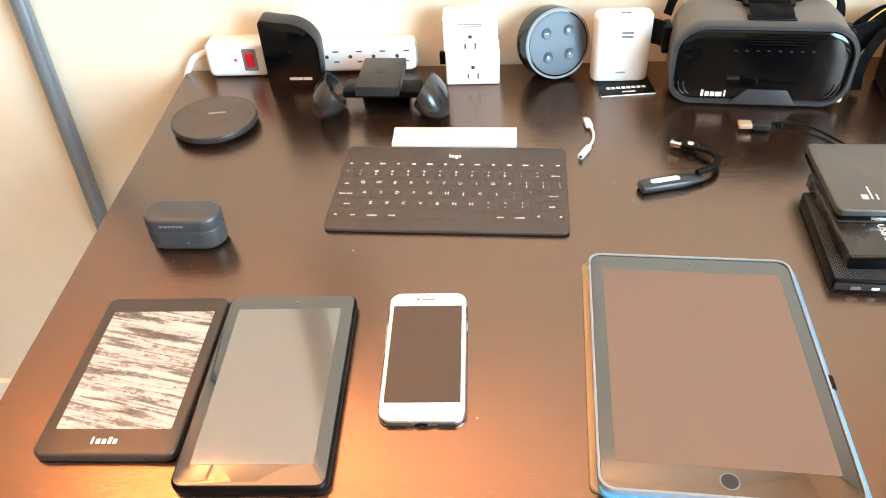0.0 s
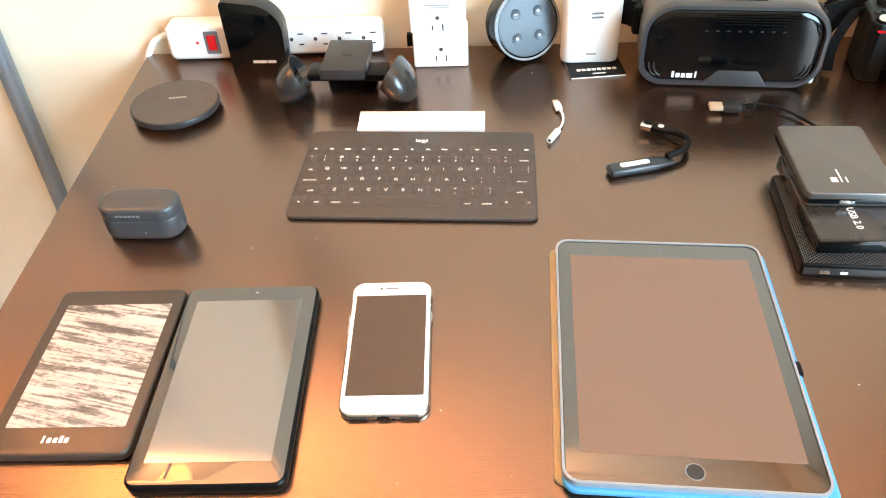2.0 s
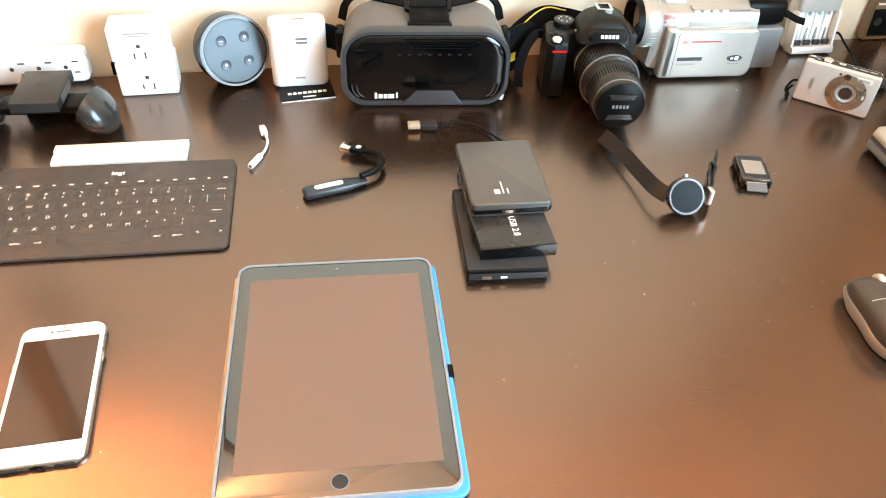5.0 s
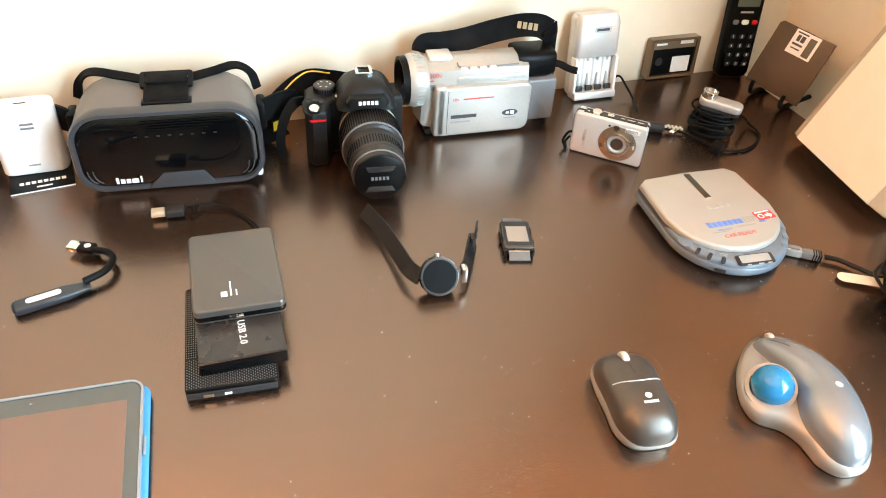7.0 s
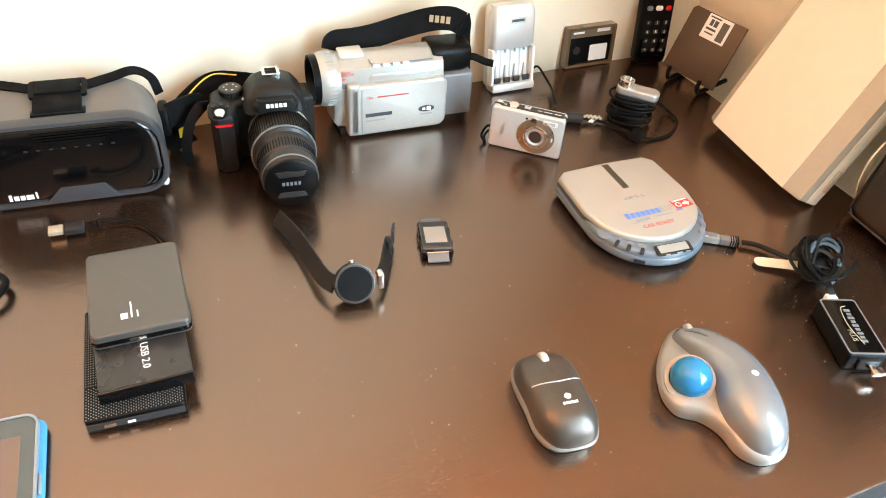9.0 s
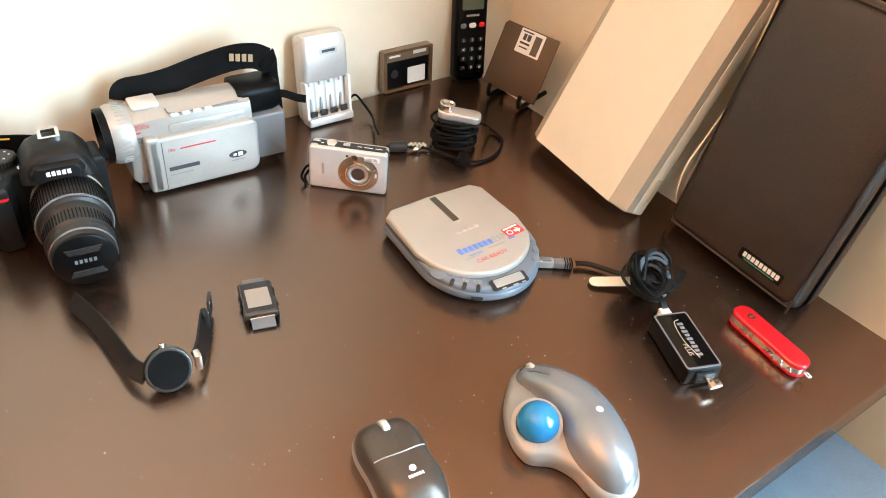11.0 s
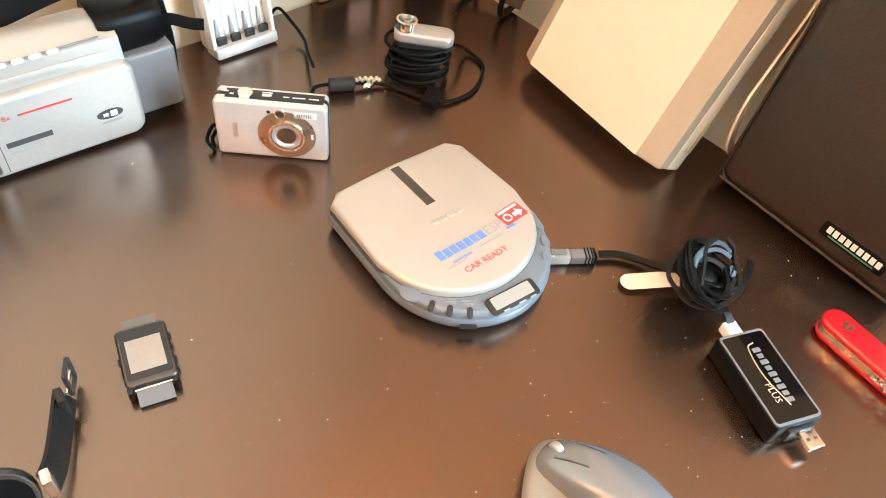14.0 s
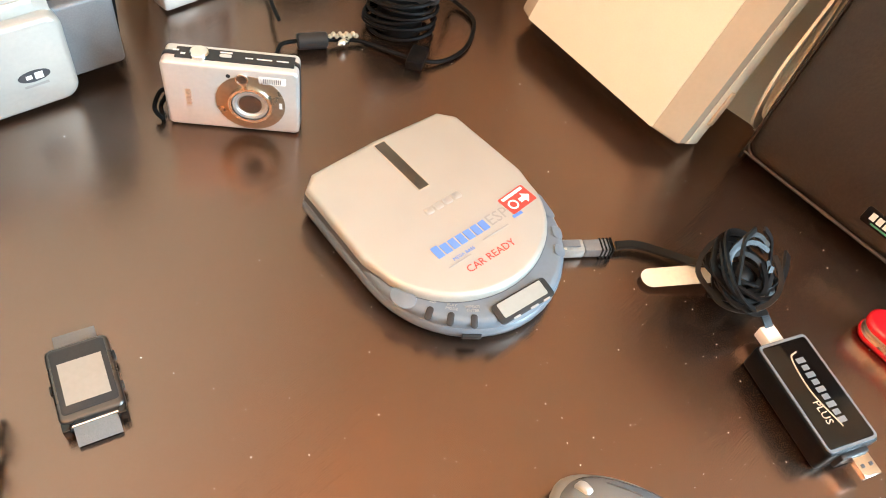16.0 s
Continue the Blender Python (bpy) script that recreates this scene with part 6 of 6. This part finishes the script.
for y in (-0.010, 0.0, 0.010):
    part("button", box(0.0016, 0.0055, 0.0030, at=(0.0170 if y else -0.0170, y, 0.0050), bevel=0.0005), M_DGREY, pw)


# ---- mouse and trackball ----
def dome(outline, centre, z0, height, steps=9, p=2.6, q=2.2, under=0.93, shift=(0.0, 0.0), tilt=(0.0, 0.0)):
    """A cushion over an outline, its crown moved by shift."""
    cx, cy = centre
    rings = [[(cx + (x - cx) * under, cy + (y - cy) * under, 0.0008) for x, y in outline]]
    for i in range(steps + 1):
        s = math.cos(radians(88 * i / steps)) if i else 1.0
        h = (1 - s ** p) ** (1 / q)
        rings.append([(cx + shift[0] * (1 - s) + (x - cx) * s, cy + shift[1] * (1 - s) + (y - cy) * s,
                       z0 + height * h * (1 + s * (tilt[0] * (x - cx) + tilt[1] * (y - cy)))) for x, y in outline])
    return loft(rings)


def closed_curve(pts, steps=5):
    """A smooth closed outline through a few corner points."""
    n = len(pts)
    out = []
    for i in range(n):
        a, b, c, d = (Vector(pts[(i + k - 1) % n]) for k in range(4))
        for k in range(steps):
            t = k / steps
            v = 0.5 * ((2 * b) + (c - a) * t + (2 * a - 5 * b + 4 * c - d) * t * t + (3 * b - a - 3 * c + d) * t ** 3)
            out.append((v.x, v.y))
    return out


def draped(ob, pts, lift=0.0):
    """The points (x, y) laid on the upper side of a part, with its normal there."""
    me = ob.data
    tree = BVHTree.FromPolygons([v.co[:] for v in me.vertices], [p.vertices[:] for p in me.polygons])
    out = []
    for x, y in pts:
        at, n, _, _ = tree.ray_cast(Vector((x, y, 0.2)), Vector((0, 0, -1)))
        out.append((at + n * lift, n))
    return out


def resting(ob, x, y, rz=0.0, lift=0.0):
    """A place on a part's upper side, facing along its normal."""
    at, n = draped(ob, [(x, y)], lift)[0]
    m = Vector((0, 0, 1)).rotation_difference(n).to_matrix().to_4x4()
    m.translation = at
    return m @ pose(0, 0, 0, 0, 0, rz)


ms = thing("mouse", "small dark grey wireless mouse with silver sides", "mouse", pose(1.0450, -0.5735, 0, 0, 0, -10))
M_MSTOP = mat("dark_metallic_grey", (0.090, 0.070, 0.057), 0.32, metal=0.55, vary=0.05)
M_MSIDE = mat("grey_silver_plastic", (0.30, 0.275, 0.25), 0.30, metal=0.35, vary=0.03)
mo = closed_curve([(0.0, 0.0490), (-0.0205, 0.0450), (-0.0288, 0.0270), (-0.0282, 0.0), (-0.0278, -0.0270), (-0.0180, -0.0450), (0.0, -0.0485), (0.0180, -0.0450), (0.0278, -0.0270), (0.0282, 0.0), (0.0288, 0.0270), (0.0205, 0.0450)])
part("base", dome([(x * 1.01, y * 1.005) for x, y in mo], (0, 0), 0.0100, 0.0120, p=3, q=2.4, under=0.88), M_MSIDE, ms, "silver side shell")
shell = part("top_shell", dome([(x * 0.965, y * 0.992) for x, y in mo], (0, -0.004), 0.0130, 0.0235, p=2.8, q=2.0, under=0.9, shift=(0, -0.004), tilt=(0.0, -2.5)), M_MSTOP, ms, "dark metallic top")
part("wheel", rod(0.0095, 0.0062, n=28, bevel=0.001), M_SILVER_L, ms, "pale scroll wheel", pose(-0.0031, 0.0330, 0.0235, 0, 90, 0))
seam = [(-0.0215 + 0.0043 * k, 0.0052 - 0.0035 * (1 - (k / 5 - 1) ** 2)) for k in range(11)]
part("seam", tube([a for a, n in draped(shell, seam)], 0.0006, 6, 3), M_SILVER, ms, "pale seam across the top")
part("button_split", tube([a for a, n in draped(shell, [(0, 0.0240), (0, 0.0180), (0, 0.0110)])], 0.0006, 6, 3), M_DARKPRINT, ms)
mark("brand_mark", disc(0.0030, 8), M_LETTER, ms, resting(shell, 0.001, -0.0150), 0.0004)
bars("brand_mark", [(-0.0055 + i * 0.0022, 0, 0.0016, 0.0024) for i in range(6)], M_LETTER, ms, resting(shell, 0.001, -0.0215), 0.0004)

tb = thing("trackball_mouse", "silver-blue thumb trackball mouse with a bright blue ball", "trackball", pose(0, 0, 0))
M_TB = mat("satin_blue_silver", (0.25, 0.26, 0.27), 0.26, metal=0.5, vary=0.02)
to = closed_curve([(1.1950, -0.5430), (1.1620, -0.5640), (1.1400, -0.5930), (1.1370, -0.6190), (1.1530, -0.6350), (1.1600, -0.6530), (1.1600, -0.6760), (1.1720, -0.6920), (1.1930, -0.6920), (1.2110, -0.6760), (1.2260, -0.6460), (1.2340, -0.6150), (1.2320, -0.5830), (1.2170, -0.5560)])
part("base", dome(to, (1.1880, -0.6200), 0.0080, 0.0140, p=3, q=2.4, under=0.95), M_MSIDE, tb, "silver lower shell with thumb rest")
hi = closed_curve([(1.1990, -0.5480), (1.1820, -0.5560), (1.1800, -0.5900), (1.1760, -0.6150), (1.1650, -0.6400), (1.1640, -0.6740), (1.1750, -0.6890), (1.1920, -0.6890), (1.2090, -0.6740), (1.2230, -0.6450), (1.2305, -0.6150), (1.2285, -0.5850), (1.2150, -0.5590)])
palm = part("palm_shell", dome(hi, (1.1990, -0.6220), 0.0140, 0.0300, p=2.3, q=1.9, under=1.0, shift=(0.0, -0.006), tilt=(-2.0, -2.0)), M_TB, tb, "curved satin palm shell")
part("ball_socket", ring(0.0178, 0.0215, -0.010, 0.0012, 40, pose(1.1600, -0.6050, 0.0235, 14, -22, 0)), M_MSIDE, tb)
part("ball", ball(0.0180, at=(1.1610, -0.6050, 0.0250), seg=40), M_BALL, tb, "bright blue glossy ball")
part("wheel", rod(0.0060, 0.0050, n=24, bevel=0.001), M_SILVER, tb, "", pose(1.1945, -0.5570, 0.0230, 0, 90, -8))
for pts in ([(1.1900, -0.5600), (1.1930, -0.5680), (1.1970, -0.5790)], [(1.2080, -0.5620), (1.2110, -0.5700), (1.2140, -0.5790)]):
    part("button_seam", tube([a for a, n in draped(palm, pts)], 0.0007, 6), M_DARKPRINT, tb)
mark("brand_mark", disc(0.0034, 8), M_SILVER_L, tb, resting(palm, 1.2000, -0.6330), 0.0003)

# ---- beige speaker leaning on the wall ----
sp = thing("beige_speaker", "beige plastic box speaker leaning back on the wall", "speaker", Matrix.Translation((1.5060, -0.3430, 0.0)) @ pose(0, 0, 0, 0, 0, -98) @ pose(0, 0, 0, -24.5, 0, 0))
part("housing", slab(rrect(0.1900, 0.2950, 0.003, 3), 0, 0.0180, 0.002, 2), M_IVORY, sp, "", pose(0, 0.0010, 0.1475, 90, 0, 0))
part("front_baffle", loft([[(x, y, z + 0.1475) for x, z in rrect(w, h, 0.003, 3)] for w, h, y in ((0.1880, 0.2950, -0.0170), (0.1880, 0.2950, -0.0290), (0.1480, 0.2930, -0.0420))]), M_BEIGE, sp, "bevelled darker beige front frame")
part("front_panel", slab(rrect(0.1475, 0.2920, 0.001, 2), 0, 0.0015), M_IVORY, sp, "flat pale front panel", on_front(0, 0.1475, -0.0418))
part("side_catch", box(0.003, 0.008, 0.030, at=(0.0955, -0.006, 0.020), bevel=0.001), M_BEIGE, sp)
spc = thing("speaker_cord", "thin ivory cord hanging in loops behind the speaker", "cord", pose(0, 0, 0))
part("cord", ribbon([(1.6000, -0.4550, 0.2600), (1.5860, -0.4550, 0.1800), (1.5740, -0.4570, 0.1000), (1.5560, -0.4580, 0.0300), (1.5420, -0.4600, 0.0060)], 0.0095, 0.0022, up=(0, -1, 0)), M_IVORY, spc)
part("cord", ribbon([(1.6050, -0.4530, 0.2700), (1.5850, -0.4550, 0.1600), (1.5500, -0.4560, 0.1050), (1.5250, -0.4570, 0.0700), (1.5270, -0.4580, 0.0300), (1.5500, -0.4600, 0.0060)], 0.0095, 0.0022, up=(0, -1, 0)), M_IVORY, spc)

# ---- leather case leaning on the wall ----
cs = thing("leather_case", "black padded leather disc case leaning on the wall", "disc case", Matrix.Translation((1.5240, -0.5545, 0.0)) @ pose(0, 0, 0, 0, 0, -95) @ pose(0, 0, 0, -13, 0, 0))
M_HIDE = mat("black_padded_leather", (0.028, 0.0165, 0.0105), 0.40, bump=0.7, scale=420, vary=0.15, spec=0.4)
co_ = rrect(0.1780, 0.3000, 0.012, 6)


def cushion(sign):
    rings = []
    for k, y in ((0.95, -0.001), (0.985, 0.004), (1.0, 0.010), (0.992, 0.018), (0.965, 0.024), (0.92, 0.0275), (0.84, 0.0293), (0.5, 0.0305), (0.1, 0.0305)):
        rings.append([(x * k, sign * -y, z * k + 0.1500) for x, z in co_])
    return loft(rings)


part("front_cover", cushion(1), M_HIDE, cs, "padded black leather cover")
part("back_cover", cushion(-1), M_HIDE, cs)
part("zip", frame_strip(rrect(0.1800, 0.3020, 0.013, 6), rrect(0.1700, 0.2920, 0.009, 6), -0.0012, 0.0012), M_NYLON, cs, "", pose(0, 0, 0.1500, 90, 0, 0))
part("piping", tube([(x * 0.955, -0.0262, z * 0.965 + 0.1500) for x, z in co_] + [(co_[0][0] * 0.955, -0.0262, co_[0][1] * 0.965 + 0.15)], 0.0014, 6, 2), M_HIDE, cs)
lg = part("logo_patch", slab(rrect(0.0560, 0.0130, 0.002, 3), 0, 0.0012, 0.0004, 2), M_BLACK, cs, "black woven patch with silver bars", on_front(0.0380, 0.0260, -0.0288))
bars("brand_mark", [(-0.021 + i * 0.0054, 0.0008, 0.0040, 0.0056) for i in range(9)], M_LETTER, lg, up(0.0012))
mark("green_line", flat(0.040, 0.0012), mat("green_thread", (0.05, 0.25, 0.15), 0.5), lg, up(0.0012, 0, -0.0042))

# ---- specks of dust and crumbs on the desk ----
rnd = random.Random(3)
crumbs = bmesh.new()
for i in range(420):
    x, y = rnd.uniform(0.02, 1.53), rnd.uniform(-0.70, -0.06)
    if i > 150:
        x, y = rnd.gauss(1.20, 0.16), rnd.gauss(-0.55, 0.09)
    if not (0.02 < x < 1.53 and -0.70 < y < -0.06):
        continue
    r = rnd.choice((0.00025, 0.0003, 0.0004, 0.0006))
    own = [crumbs.verts.new((x + r * math.cos(k * 2.1) * rnd.uniform(0.6, 1.3), y + r * math.sin(k * 2.1), 0.0001)) for k in range(3)]
    peak = crumbs.verts.new((x, y, 0.0001 + r))
    for k in range(3):
        crumbs.faces.new((own[k], own[(k + 1) % 3], peak))
    crumbs.faces.new(own[::-1])
solo("dust_specks", crumbs, M_LETTER, "pale specks of dust and crumbs on the desk", "dust", kind="stuff", smooth=False)
